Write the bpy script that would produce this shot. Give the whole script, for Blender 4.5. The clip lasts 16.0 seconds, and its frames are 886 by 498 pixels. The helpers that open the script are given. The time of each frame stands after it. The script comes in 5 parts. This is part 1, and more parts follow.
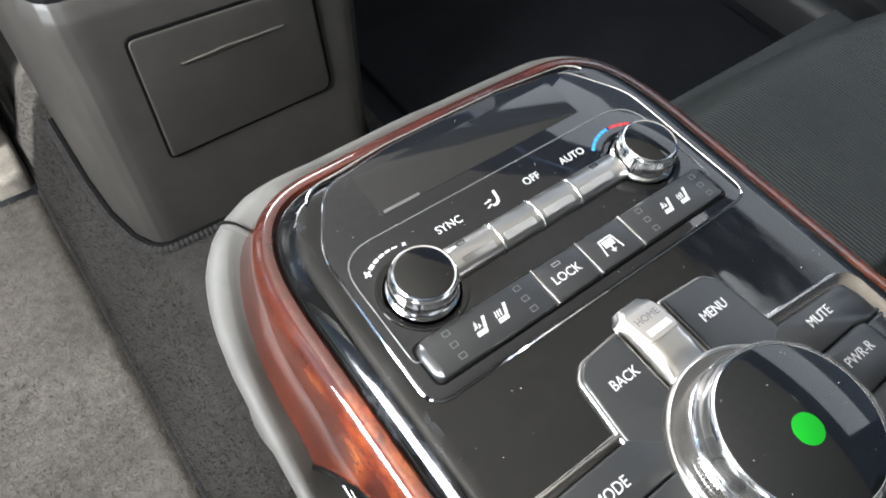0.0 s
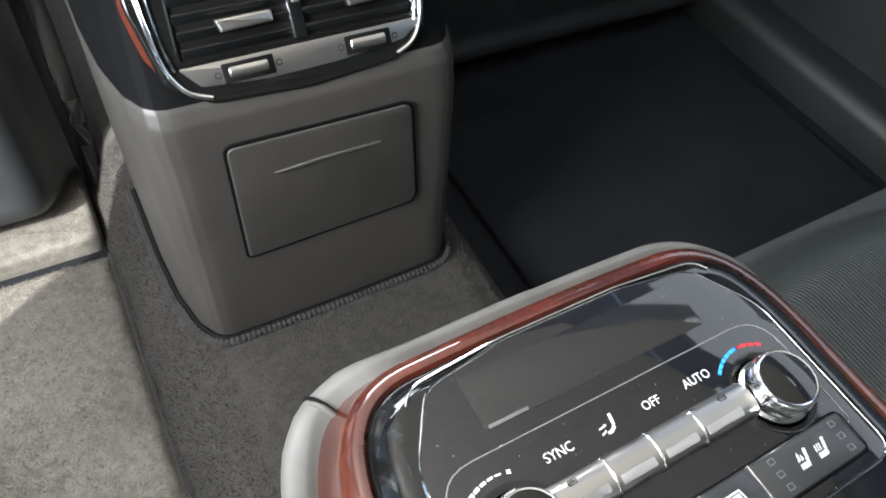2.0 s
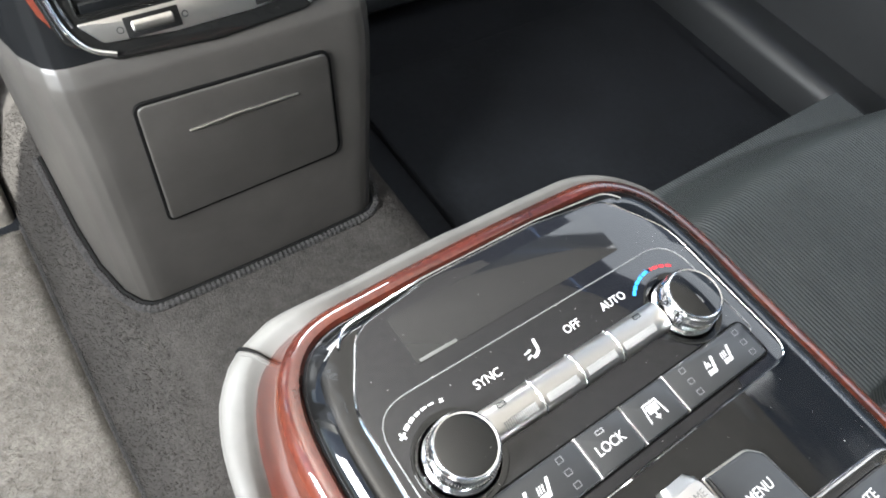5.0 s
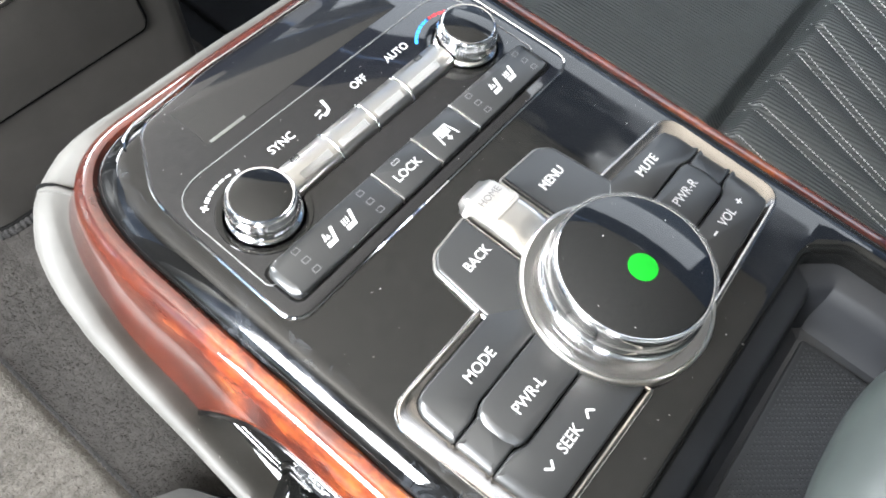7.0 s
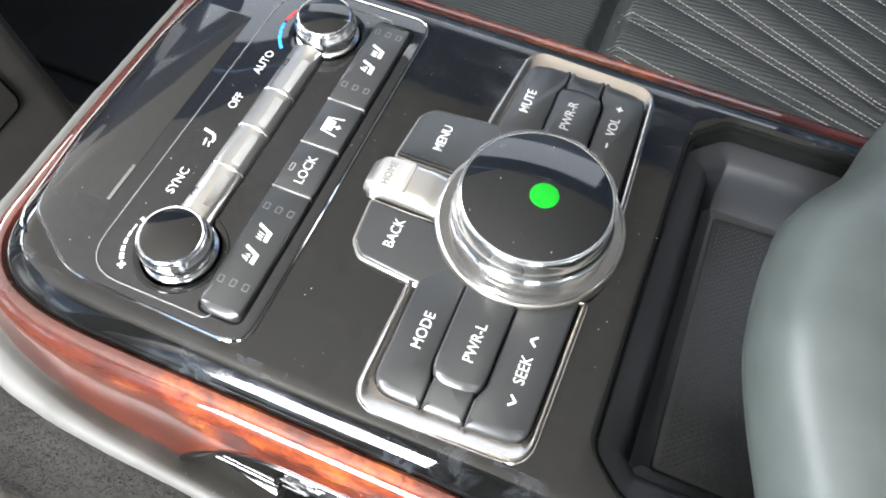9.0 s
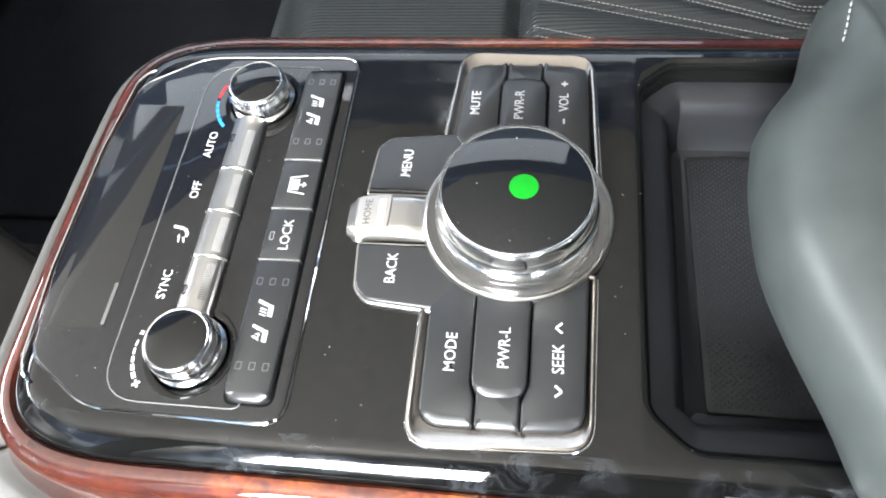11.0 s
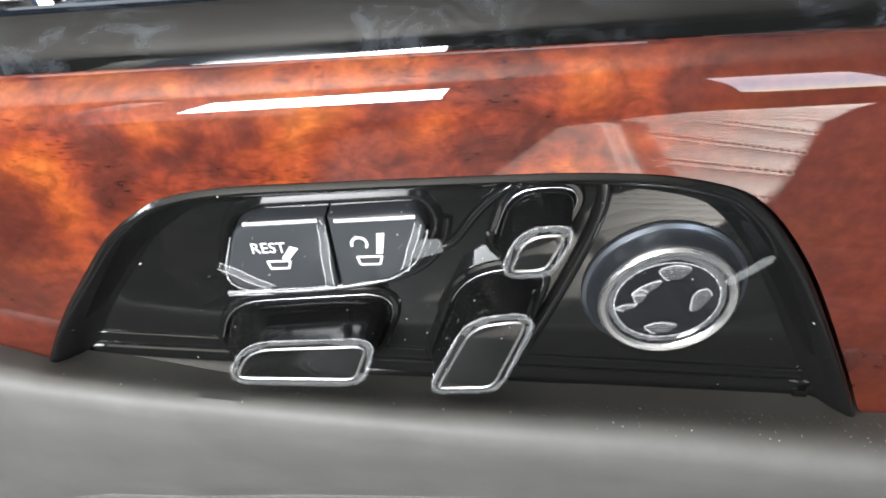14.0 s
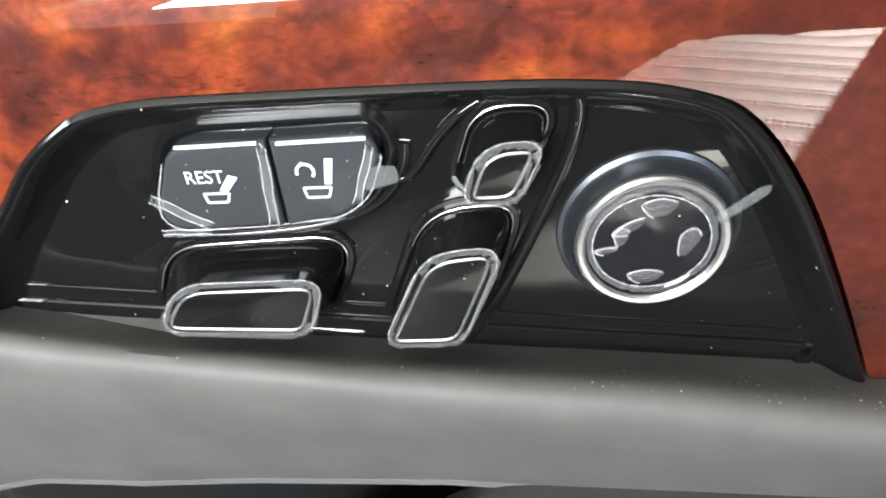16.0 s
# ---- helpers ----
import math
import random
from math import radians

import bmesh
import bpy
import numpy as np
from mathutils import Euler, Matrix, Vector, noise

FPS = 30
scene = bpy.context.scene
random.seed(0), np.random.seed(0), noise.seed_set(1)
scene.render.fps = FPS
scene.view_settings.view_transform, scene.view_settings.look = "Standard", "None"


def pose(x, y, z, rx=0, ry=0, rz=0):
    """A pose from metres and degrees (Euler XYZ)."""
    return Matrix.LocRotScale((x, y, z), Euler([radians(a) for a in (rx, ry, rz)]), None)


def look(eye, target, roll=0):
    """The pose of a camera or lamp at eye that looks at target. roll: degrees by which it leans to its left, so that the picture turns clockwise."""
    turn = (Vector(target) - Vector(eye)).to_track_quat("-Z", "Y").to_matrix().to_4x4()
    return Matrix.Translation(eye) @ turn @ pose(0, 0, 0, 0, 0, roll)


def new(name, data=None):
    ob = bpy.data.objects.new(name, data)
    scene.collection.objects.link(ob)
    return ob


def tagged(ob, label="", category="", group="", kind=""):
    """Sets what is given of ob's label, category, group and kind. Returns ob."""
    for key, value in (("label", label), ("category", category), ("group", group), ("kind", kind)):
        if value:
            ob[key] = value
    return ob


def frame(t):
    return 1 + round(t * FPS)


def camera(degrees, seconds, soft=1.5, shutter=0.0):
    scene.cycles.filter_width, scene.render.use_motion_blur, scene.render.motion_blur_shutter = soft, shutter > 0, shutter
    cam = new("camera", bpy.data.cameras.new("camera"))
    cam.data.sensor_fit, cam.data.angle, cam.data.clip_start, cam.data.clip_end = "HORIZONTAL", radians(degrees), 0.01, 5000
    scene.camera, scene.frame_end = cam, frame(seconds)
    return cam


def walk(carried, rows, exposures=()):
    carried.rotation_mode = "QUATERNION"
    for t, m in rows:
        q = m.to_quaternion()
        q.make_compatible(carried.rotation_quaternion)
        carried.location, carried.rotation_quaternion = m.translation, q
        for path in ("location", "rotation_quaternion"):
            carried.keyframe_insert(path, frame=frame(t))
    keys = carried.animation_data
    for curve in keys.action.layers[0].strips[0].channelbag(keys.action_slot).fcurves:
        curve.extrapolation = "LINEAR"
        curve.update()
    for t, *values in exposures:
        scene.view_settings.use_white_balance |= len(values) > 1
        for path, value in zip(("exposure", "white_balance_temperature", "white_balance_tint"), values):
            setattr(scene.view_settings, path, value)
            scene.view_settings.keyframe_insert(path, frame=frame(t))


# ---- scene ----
cam = camera(66.1, 16.0, soft=1.9)
PATH = [
    (0, (-0.145, 0.017, 0.219), (0.627, 0.835, -1.435), 8.0),
    (0.5, (-0.14, 0.043, 0.22), (0.603, 0.958, -1.395), 6.7),
    (1, (-0.139, 0.053, 0.223), (0.593, 0.991, -1.385), 8.0),
    (1.5, (-0.136, 0.066, 0.224), (0.591, 1.012, -1.381), 9.9),
    (2, (-0.137, 0.085, 0.233), (0.601, 1.072, -1.342), 10.1),
    (2.5, (-0.138, 0.109, 0.238), (0.605, 1.189, -1.272), 10.7),
    (3, (-0.145, 0.124, 0.24), (0.613, 1.284, -1.202), 10.5),
    (3.2, (-0.143, 0.129, 0.236), (0.602, 1.311, -1.195), 10.2),
    (5.3, (-0.138, 0.062, 0.234), (0.735, 0.766, -1.422), 14.2),
    (5.5, (-0.139, 0.052, 0.231), (0.747, 0.71, -1.437), 13.3),
    (6, (-0.142, 0.022, 0.222), (0.724, 0.586, -1.491), 15.3),
    (6.5, (-0.136, 0.007, 0.218), (0.733, 0.504, -1.514), 15.1),
    (7, (-0.136, 0.0, 0.216), (0.736, 0.463, -1.524), 12.7),
    (7.5, (-0.141, -0.009, 0.219), (0.722, 0.438, -1.529), 11.1),
    (8, (-0.141, -0.017, 0.223), (0.74, 0.402, -1.523), 9.7),
    (8.2, (-0.138, -0.019, 0.221), (0.75, 0.368, -1.529), 9.0),
    (10.3, (-0.133, -0.005, 0.23), (0.7, 0.303, -1.562), -8.6),
    (10.5, (-0.131, -0.006, 0.228), (0.69, 0.298, -1.57), -10.0),
    (11, (-0.137, -0.007, 0.224), (0.822, 0.258, -1.511), -11.0),
    (11.5, (-0.156, -0.005, 0.198), (0.96, 0.221, -1.447), -10.6),
    (12, (-0.177, -0.002, 0.16), (1.051, 0.243, -1.399), -12.1),
    (12.5, (-0.201, 0.008, 0.12), (1.131, 0.21, -1.358), -7.7),
    (13, (-0.215, 0.001, 0.102), (1.128, 0.182, -1.368), -6.4),
    (13.5, (-0.218, -0.002, 0.078), (1.115, 0.178, -1.402), -6.8),
    (14, (-0.211, -0.007, 0.061), (1.132, 0.145, -1.414), -6.7),
    (14.5, (-0.215, -0.009, 0.048), (1.13, 0.151, -1.424), -6.8),
    (15, (-0.215, -0.011, 0.041), (1.156, 0.123, -1.409), -5.5),
    (15.5, (-0.216, -0.012, 0.038), (1.183, 0.138, -1.384), -6.0),
    (16, (-0.214, -0.014, 0.035), (1.193, 0.14, -1.378), -6.2),
]
EXPOSURES = [(0, 4.18), (1.5, 4.23), (2.5, 4.39), (3.2, 4.43), (5.3, 4.89), (7, 4.89), (8.2, 4.83), (10.5, 4.68), (12, 4.64), (13, 4.29), (14.5, 4.08), (16, 4.14)]
walk(cam, [(t, look(eye, target, roll)) for t, eye, target, roll in PATH], EXPOSURES)

# ---- light ----
world = bpy.data.worlds.new("daylight")
scene.world = world
world.use_nodes = True
wn, wl = world.node_tree.nodes, world.node_tree.links
sky = wn.new("ShaderNodeTexSky")
sky.sky_type, sky.sun_disc = "NISHITA", False
sky.sun_elevation, sky.sun_rotation = radians(42), radians(237)
wl.new(sky.outputs[0], wn["Background"].inputs[0])
wn["Background"].inputs[1].default_value = 0.05


def lamp(name, kind, place, target, energy, colour=(1, 1, 1), **more):
    data = bpy.data.lights.new(name, kind)
    data.energy, data.color = energy, colour
    if "size" in more:
        data.shape, data.size, data.size_y = "RECTANGLE", more["size"][0], more["size"][1]
    if "angle" in more:
        data.angle = radians(more["angle"])
    ob = new(name, data)
    ob.matrix_world = look(place, target)
    return ob


lamp("sun", "SUN", (-3, -3.3, 4), (-3 + 0.62, -3.3 + 0.40, 4 - 0.67), 5.0, (1.0, 0.95, 0.87), angle=0.5)
lamp("door_daylight", "AREA", (-0.715, 0.205, 0.31), (0.0, 0.45, 0.325), 1.6, (0.94, 0.975, 1.0), size=(0.345, 0.25))
lamp("far_window_daylight", "AREA", (0.755, 0.25, 0.46), (0.0, 0.25, 0.0), 0.15, (0.86, 0.93, 1.0), size=(1.0, 0.32))
lamp("windscreen_daylight", "AREA", (-0.05, 1.40, 0.52), (-0.04, 0.2, 0.1), 1.35, (0.92, 0.96, 1.0), size=(0.95, 0.26))

# ---- materials ----


def mat(name, colour=(0.5, 0.5, 0.5), rough=0.5, metal=0.0, coat=0.0, coat_rough=0.03, spec=0.5):
    m = bpy.data.materials.new(name)
    m.use_nodes = True
    b = m.node_tree.nodes["Principled BSDF"]
    b.inputs["Base Color"].default_value = (*colour, 1)
    b.inputs["Roughness"].default_value = rough
    b.inputs["Metallic"].default_value = metal
    b.inputs["Coat Weight"].default_value = coat
    b.inputs["Coat Roughness"].default_value = coat_rough
    b.inputs["Specular IOR Level"].default_value = spec
    return m


def node(m, kind, **values):
    n = m.node_tree.nodes.new(kind)
    for key, value in values.items():
        n.inputs[key].default_value = value
    return n


def wire(m, a, b):
    m.node_tree.links.new(a, b)


def bsdf(m):
    return m.node_tree.nodes["Principled BSDF"]


def place_of(m, scale=(1, 1, 1)):
    g = node(m, "ShaderNodeNewGeometry")
    v = node(m, "ShaderNodeMapping")
    v.inputs["Scale"].default_value = scale
    wire(m, g.outputs["Position"], v.inputs["Vector"])
    return v.outputs["Vector"]


def ramp(m, fac, stops):
    r = node(m, "ShaderNodeValToRGB")
    e = r.color_ramp.elements
    while len(e) < len(stops):
        e.new(0.5)
    for el, (p, c) in zip(e, stops):
        el.position, el.color = p, (*c, 1)
    wire(m, fac, r.inputs[0])
    return r.outputs[0]


def noise_tex(m, vec, scale, detail=4, rough=0.6, distort=0.0):
    n = node(m, "ShaderNodeTexNoise", Scale=scale, Detail=detail, Roughness=rough, Distortion=distort)
    wire(m, vec, n.inputs["Vector"])
    return n.outputs[0]


def bump(m, height, strength, distance, under=None):
    b = node(m, "ShaderNodeBump", Strength=strength, Distance=distance)
    wire(m, height, b.inputs["Height"])
    if under is not None:
        wire(m, under, b.inputs["Normal"])
    wire(m, b.outputs[0], bsdf(m).inputs["Normal"])
    return b.outputs[0]


def mix_colour(m, fac, a, b, kind="MIX"):
    x = node(m, "ShaderNodeMix")
    x.data_type, x.blend_type = "RGBA", kind
    for sock, val in ((x.inputs[0], fac), (x.inputs[6], a), (x.inputs[7], b)):
        if isinstance(val, (int, float)):
            sock.default_value = val
        elif isinstance(val, tuple):
            sock.default_value = (*val, 1)
        else:
            wire(m, val, sock)
    return x.outputs[2]


def speckled(m, base, speck=(0.45, 0.43, 0.4), scale=900, amount=0.735, smear=0.25):
    """Dust grains and faint wiping marks on a glossy surface."""
    v = place_of(m)
    grains = ramp(m, noise_tex(m, v, scale, 1), ((amount, (0, 0, 0)), (amount + 0.02, (1, 1, 1))))
    wire(m, mix_colour(m, grains, base, speck), bsdf(m).inputs["Base Color"])
    s = ramp(m, noise_tex(m, place_of(m, (30, 8, 30)), 3.0, 5), ((0.45, (0.03,) * 3), (0.8, (smear,) * 3)))
    wire(m, s, bsdf(m).inputs["Roughness"])
    return m


gloss_black = speckled(mat("gloss_black", (0.006, 0.006, 0.006), 0.05), (0.006, 0.006, 0.0058), scale=700, amount=0.785, smear=0.27)
edge_black = speckled(mat("edge_black", (0.004, 0.004, 0.004), 0.05), (0.004, 0.004, 0.0035), scale=700, amount=0.785, smear=0.2)
wipe = noise_tex(edge_black, place_of(edge_black, (1.0, 0.6, 1.0)), 130, 5, 0.7, 0.7)
patch = noise_tex(edge_black, place_of(edge_black), 26, 2, 0.5)
both_ = node(edge_black, "ShaderNodeMath")
both_.operation = "MULTIPLY"
wire(edge_black, ramp(edge_black, wipe, ((0.46, (0,) * 3), (0.72, (1,) * 3))), both_.inputs[0])
wire(edge_black, ramp(edge_black, patch, ((0.42, (0,) * 3), (0.60, (1,) * 3))), both_.inputs[1])
wire(edge_black, mix_colour(edge_black, both_.outputs[0], (0.004, 0.004, 0.004), (0.034, 0.037, 0.042)), bsdf(edge_black).inputs["Base Color"])
panel_black = speckled(mat("panel_black", (0.009, 0.009, 0.010), 0.05), (0.009, 0.009, 0.010), scale=800, amount=0.78, smear=0.1)
cap_black = speckled(mat("cap_black", (0.006, 0.0065, 0.007), 0.05), (0.006, 0.0065, 0.007), scale=650, amount=0.79, smear=0.12)
display_black = mat("display_black", (0.014, 0.014, 0.014), 0.07)
frame_satin = mat("frame_satin", (0.42, 0.385, 0.35), 0.27, 1.0)
soft_black = mat("soft_black", (0.021, 0.022, 0.023), 0.33, spec=0.55)
groove_black = mat("groove_black", (0.003, 0.003, 0.003), 0.7, spec=0.1)
vent_black = mat("vent_black", (0.004, 0.0045, 0.005), 0.38, spec=0.35)
chrome = mat("chrome", (0.88, 0.88, 0.885), 0.06, 1.0)
soft_chrome = mat("soft_chrome", (0.82, 0.82, 0.825), 0.14, 1.0)
satin = mat("satin_metal", (0.52, 0.505, 0.48), 0.30, 1.0)
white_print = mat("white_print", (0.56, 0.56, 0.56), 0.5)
grey_print = mat("grey_print", (0.3, 0.3, 0.3), 0.5)
green_dot = mat("green_dot", (0.003, 0.26, 0.012), 0.5, spec=0.2)
blue_print = mat("blue_print", (0.02, 0.3, 0.8), 0.5)
red_print = mat("red_print", (0.6, 0.02, 0.03), 0.5)


def leather(name, colour, rough=0.45, scale=1400, depth=0.00025, grain=0.25):
    m = mat(name, colour, rough)
    v = place_of(m)
    w = node(m, "ShaderNodeTexVoronoi", Scale=scale)
    wire(m, v, w.inputs["Vector"])
    big = ramp(m, noise_tex(m, v, 40, 4), ((0.3, tuple(c * 0.85 for c in colour)), (0.7, tuple(c * 1.12 for c in colour))))
    wire(m, big, bsdf(m).inputs["Base Color"])
    bump(m, w.outputs["Distance"], grain, depth)
    return m


grey_leather = leather("grey_leather", (0.086, 0.083, 0.078), 0.60, 1900, 0.00008, 0.10)
bsdf(grey_leather).inputs["Specular IOR Level"].default_value = 0.36
black_leather = leather("black_leather", (0.020, 0.022, 0.024), 0.42)
arm_leather = leather("arm_leather", (0.045, 0.053, 0.051), 0.42, 1900, 0.00010, 0.12)
seat_back_leather = leather("seat_back_leather", (0.015, 0.0165, 0.018), 0.36)
upper_leather = leather("upper_leather", (0.0035, 0.0038, 0.0042), 0.65)
bsdf(upper_leather).inputs["Specular IOR Level"].default_value = 0.04
grey_plastic = leather("grey_plastic", (0.036, 0.0335, 0.0305), 0.5, 2200, 0.0001)
dark_plastic = leather("dark_plastic", (0.008, 0.009, 0.010), 0.5, 2000, 0.0001)


def carpet_mat(name, colour):
    m = mat(name, colour, 0.95, spec=0.15)
    v = place_of(m)
    f = noise_tex(m, v, 520, 4, 0.7)
    g = noise_tex(m, v, 120, 4, 0.6)
    h = noise_tex(m, v, 9, 3)
    c = ramp(m, f, ((0.32, tuple(c * 0.78 for c in colour)), (0.68, tuple(c * 1.22 for c in colour))))
    c = mix_colour(m, 0.8, c, ramp(m, g, ((0.36, (0.80, 0.79, 0.78)), (0.62, (1.14, 1.13, 1.12)))), "MULTIPLY")
    wire(m, mix_colour(m, 0.6, c, ramp(m, h, ((0.35, (0.7,) * 3), (0.65, (1.3,) * 3))), "MULTIPLY"), bsdf(m).inputs["Base Color"])
    bump(m, f, 0.9, 0.0015)
    return m


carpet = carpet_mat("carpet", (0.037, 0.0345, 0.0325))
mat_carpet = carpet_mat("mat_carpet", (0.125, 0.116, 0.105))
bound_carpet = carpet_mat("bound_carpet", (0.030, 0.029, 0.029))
# near-black copy of the carpet: the far footwell's shade is in the colour
shade_carpet = carpet_mat("shade_carpet", (0.007, 0.008, 0.010))


def burl(name):
    """Red lacquered burl: clouds of orange and dark red, small dark eyes in clusters, a fine glitter; plainer ends, the
    rear one painted darker.
    """
    m = mat(name, (0.3, 0.08, 0.03), 0.6, coat=1.0, coat_rough=0.012, spec=0.1)
    m.node_tree.nodes["Principled BSDF"].inputs["Coat IOR"].default_value = 1.65
    v = place_of(m, (1, 0.75, 1))
    clouds = noise_tex(m, v, 62, 3, 0.5, 0.25)
    a = ramp(m, clouds, ((0.36, (0.055, 0.012, 0.0075)), (0.45, (0.092, 0.0165, 0.008)), (0.53, (0.13, 0.024, 0.008)), (0.61, (0.175, 0.037, 0.009)), (0.72, (0.26, 0.072, 0.014))))
    swirl = noise_tex(m, v, 130, 3, 0.55, 1.6)
    bent = mix_colour(m, 0.035, place_of(m, (1, 0.75, 1)), node(m, "ShaderNodeTexNoise", Scale=60.0, Detail=2.0).outputs["Color"])
    eyes = node(m, "ShaderNodeTexVoronoi", Scale=120.0, Randomness=1.0)
    wire(m, bent, eyes.inputs["Vector"])
    rings = ramp(m, eyes.outputs["Distance"], ((0.10, (0.42, 0.32, 0.30)), (0.30, (0.85, 0.76, 0.74)), (0.48, (1.15, 1.1, 1.05))))
    where = ramp(m, noise_tex(m, v, 24, 3, 0.5, 0.3), ((0.50, (0.0,) * 3), (0.60, (0.85,) * 3)))
    a = mix_colour(m, where, a, mix_colour(m, 1.0, a, rings, "MULTIPLY"))
    a = mix_colour(m, 0.55, a, ramp(m, swirl, ((0.38, (0.42, 0.34, 0.32)), (0.6, (1.25, 1.2, 1.15)))), "MULTIPLY")
    plain = ramp(m, noise_tex(m, v, 26, 3, 0.5, 0.4), ((0.35, (0.026, 0.0060, 0.004)), (0.65, (0.072, 0.0130, 0.007))))
    apart = node(m, "ShaderNodeSeparateXYZ")
    wire(m, place_of(m), apart.inputs[0])
    # less figure at both ends; the rear's dark reflection is put into the colour
    along = node(m, "ShaderNodeFloatCurve")
    for x, y in ((0.17, 0.36), (0.29, 0.62), (0.40, 0.66), (0.60, 0.62), (0.72, 0.40)):
        along.mapping.curves[0].points.new(x, y)
    along.mapping.curves[0].points[0].location = (0.0, 0.24)
    along.mapping.curves[0].points[-1].location = (1.0, 0.30)
    along.mapping.update()
    spread = node(m, "ShaderNodeMapRange")
    spread.inputs["From Min"].default_value, spread.inputs["From Max"].default_value = -0.12, 0.2
    wire(m, apart.outputs["Y"], spread.inputs["Value"])
    wire(m, spread.outputs[0], along.inputs["Value"])
    richer = node(m, "ShaderNodeMath")
    wire(m, noise_tex(m, v, 15, 3, 0.5), richer.inputs[0])
    wire(m, along.outputs[0], richer.inputs[1])
    figure_and_dim = ramp(m, richer.outputs[0], ((0.88, (0.08,) * 3), (1.06, (1.0,) * 3)))
    a = mix_colour(m, figure_and_dim, plain, a)
    fine = ramp(m, noise_tex(m, v, 420, 3, 0.6), ((0.35, (0.72, 0.68, 0.66)), (0.7, (1.3, 1.28, 1.22))))
    wire(m, mix_colour(m, 0.7, a, fine, "MULTIPLY"), bsdf(m).inputs["Base Color"])
    return m


wood = burl("burl_wood")
fabric_light = leather("headliner_cloth", (0.76, 0.71, 0.64), 0.9, 900)
ribbed_mat = mat("ribbed_mat", (0.018, 0.0195, 0.022), 0.6, spec=0.4)
tray_black = leather("tray_black", (0.014, 0.015, 0.0175), 0.42, 2600, 0.00005, 0.1)

# ---- mesh helpers ----


def part(name, bm, material, parent=None, label="", smooth=True, turn=None):
    bmesh.ops.recalc_face_normals(bm, faces=bm.faces)
    me = bpy.data.meshes.new(name)
    bm.to_mesh(me)
    bm.free()
    me.materials.append(material)
    if smooth:
        for p in me.polygons:
            p.use_smooth = len(p.vertices) < 5
        me.set_sharp_from_angle(angle=radians(38))
    ob = new(name, me)
    if parent is not None:
        ob.parent = parent
    if turn is not None:
        ob.matrix_basis = turn
    if label:
        ob["label"] = label
    return ob


def thing(name, label, category, m=None, group="", kind=""):
    ob = new(name)
    ob.empty_display_size = 0.02
    if m is not None:
        ob.matrix_basis = m
    return tagged(ob, label, category, group, kind)


def rounded(points, radius, n=6):
    """A closed outline with its corners rounded; radius may be a list."""
    out = []
    k = len(points)
    for i in range(k):
        r = radius[i] if isinstance(radius, (list, tuple)) else radius
        p, a, b = Vector(points[i]), Vector(points[i - 1]), Vector(points[(i + 1) % k])
        u, w = (a - p), (b - p)
        lu, lw = u.length, w.length
        u, w = u / lu, w / lw
        ang = u.angle(w)
        d = min(r / math.tan(ang / 2), lu * 0.48, lw * 0.48)
        if r <= 0:
            out.append(p)
            continue
        for j in range(n + 1):
            f = j / n
            q = (1 - f) ** 2 * (p + u * d) + 2 * f * (1 - f) * p + f * f * (p + w * d)
            out.append(q)
    return out


def flowing(points, n=8):
    """A smooth open line through points (Catmull-Rom)."""
    ps = [Vector(p) for p in points]
    out = []
    for i in range(len(ps) - 1):
        a, b, c, d = ps[max(i - 1, 0)], ps[i], ps[i + 1], ps[min(i + 2, len(ps) - 1)]
        for j in range(n):
            t = j / n
            out.append(0.5 * (2 * b + (c - a) * t + (2 * a - 5 * b + 4 * c - d) * t * t + (3 * b - a - 3 * c + d) * t ** 3))
    return out + [ps[-1]]


def between(table, y):
    """Straight-line reading of a table of (y, value), y rising."""
    if y <= table[0][0]:
        return table[0][1]
    for (y0, a), (y1, b) in zip(table, table[1:]):
        if y <= y1:
            return a + (b - a) * (y - y0) / (y1 - y0)
    return table[-1][1]


def box(x0, x1, y0, y1):
    return [(x0, y0), (x1, y0), (x1, y1), (x0, y1)]


def inset(outline, d):
    """The outline moved inwards by d (outline counter-clockwise)."""
    k = len(outline)
    area = sum(outline[i - 1][0] * outline[i][1] - outline[i][0] * outline[i - 1][1] for i in range(k))
    sgn = 1 if area > 0 else -1
    out = []
    for i in range(k):
        a, p, b = Vector(outline[i - 1]), Vector(outline[i]), Vector(outline[(i + 1) % k])
        e = (b - a)
        if e.length < 1e-9:
            e = b - p
        e.normalize()
        out.append(p + Vector((-e.y, e.x)) * d * sgn)
    return out


def loops(bm, rings, closed=True, cap0=False, cap1=False):
    vs = [[bm.verts.new(p) for p in ring] for ring in rings]
    n = len(vs[0])
    for a, b in zip(vs, vs[1:]):
        for i in range(n if closed else n - 1):
            j = (i + 1) % n
            bm.faces.new((a[i], a[j], b[j], b[i]))
    if cap0:
        bm.faces.new(vs[0][::-1])
    if cap1:
        bm.faces.new(vs[-1])
    return vs


def slab(outline, z0, z1, bevel=0.0006, steps=3, taper=0.0):
    """A solid with that outline, its upper edge rounded."""
    bm = bmesh.new()
    rings = [[(p[0], p[1], z0) for p in outline]]
    for j in range(steps + 1):
        a = math.pi / 2 * j / steps
        ring = inset(outline, taper + bevel * (1 - math.cos(a)))
        rings.append([(p[0], p[1], z1 - bevel + bevel * math.sin(a)) for p in ring])
    loops(bm, rings, True, True, True)
    return bm


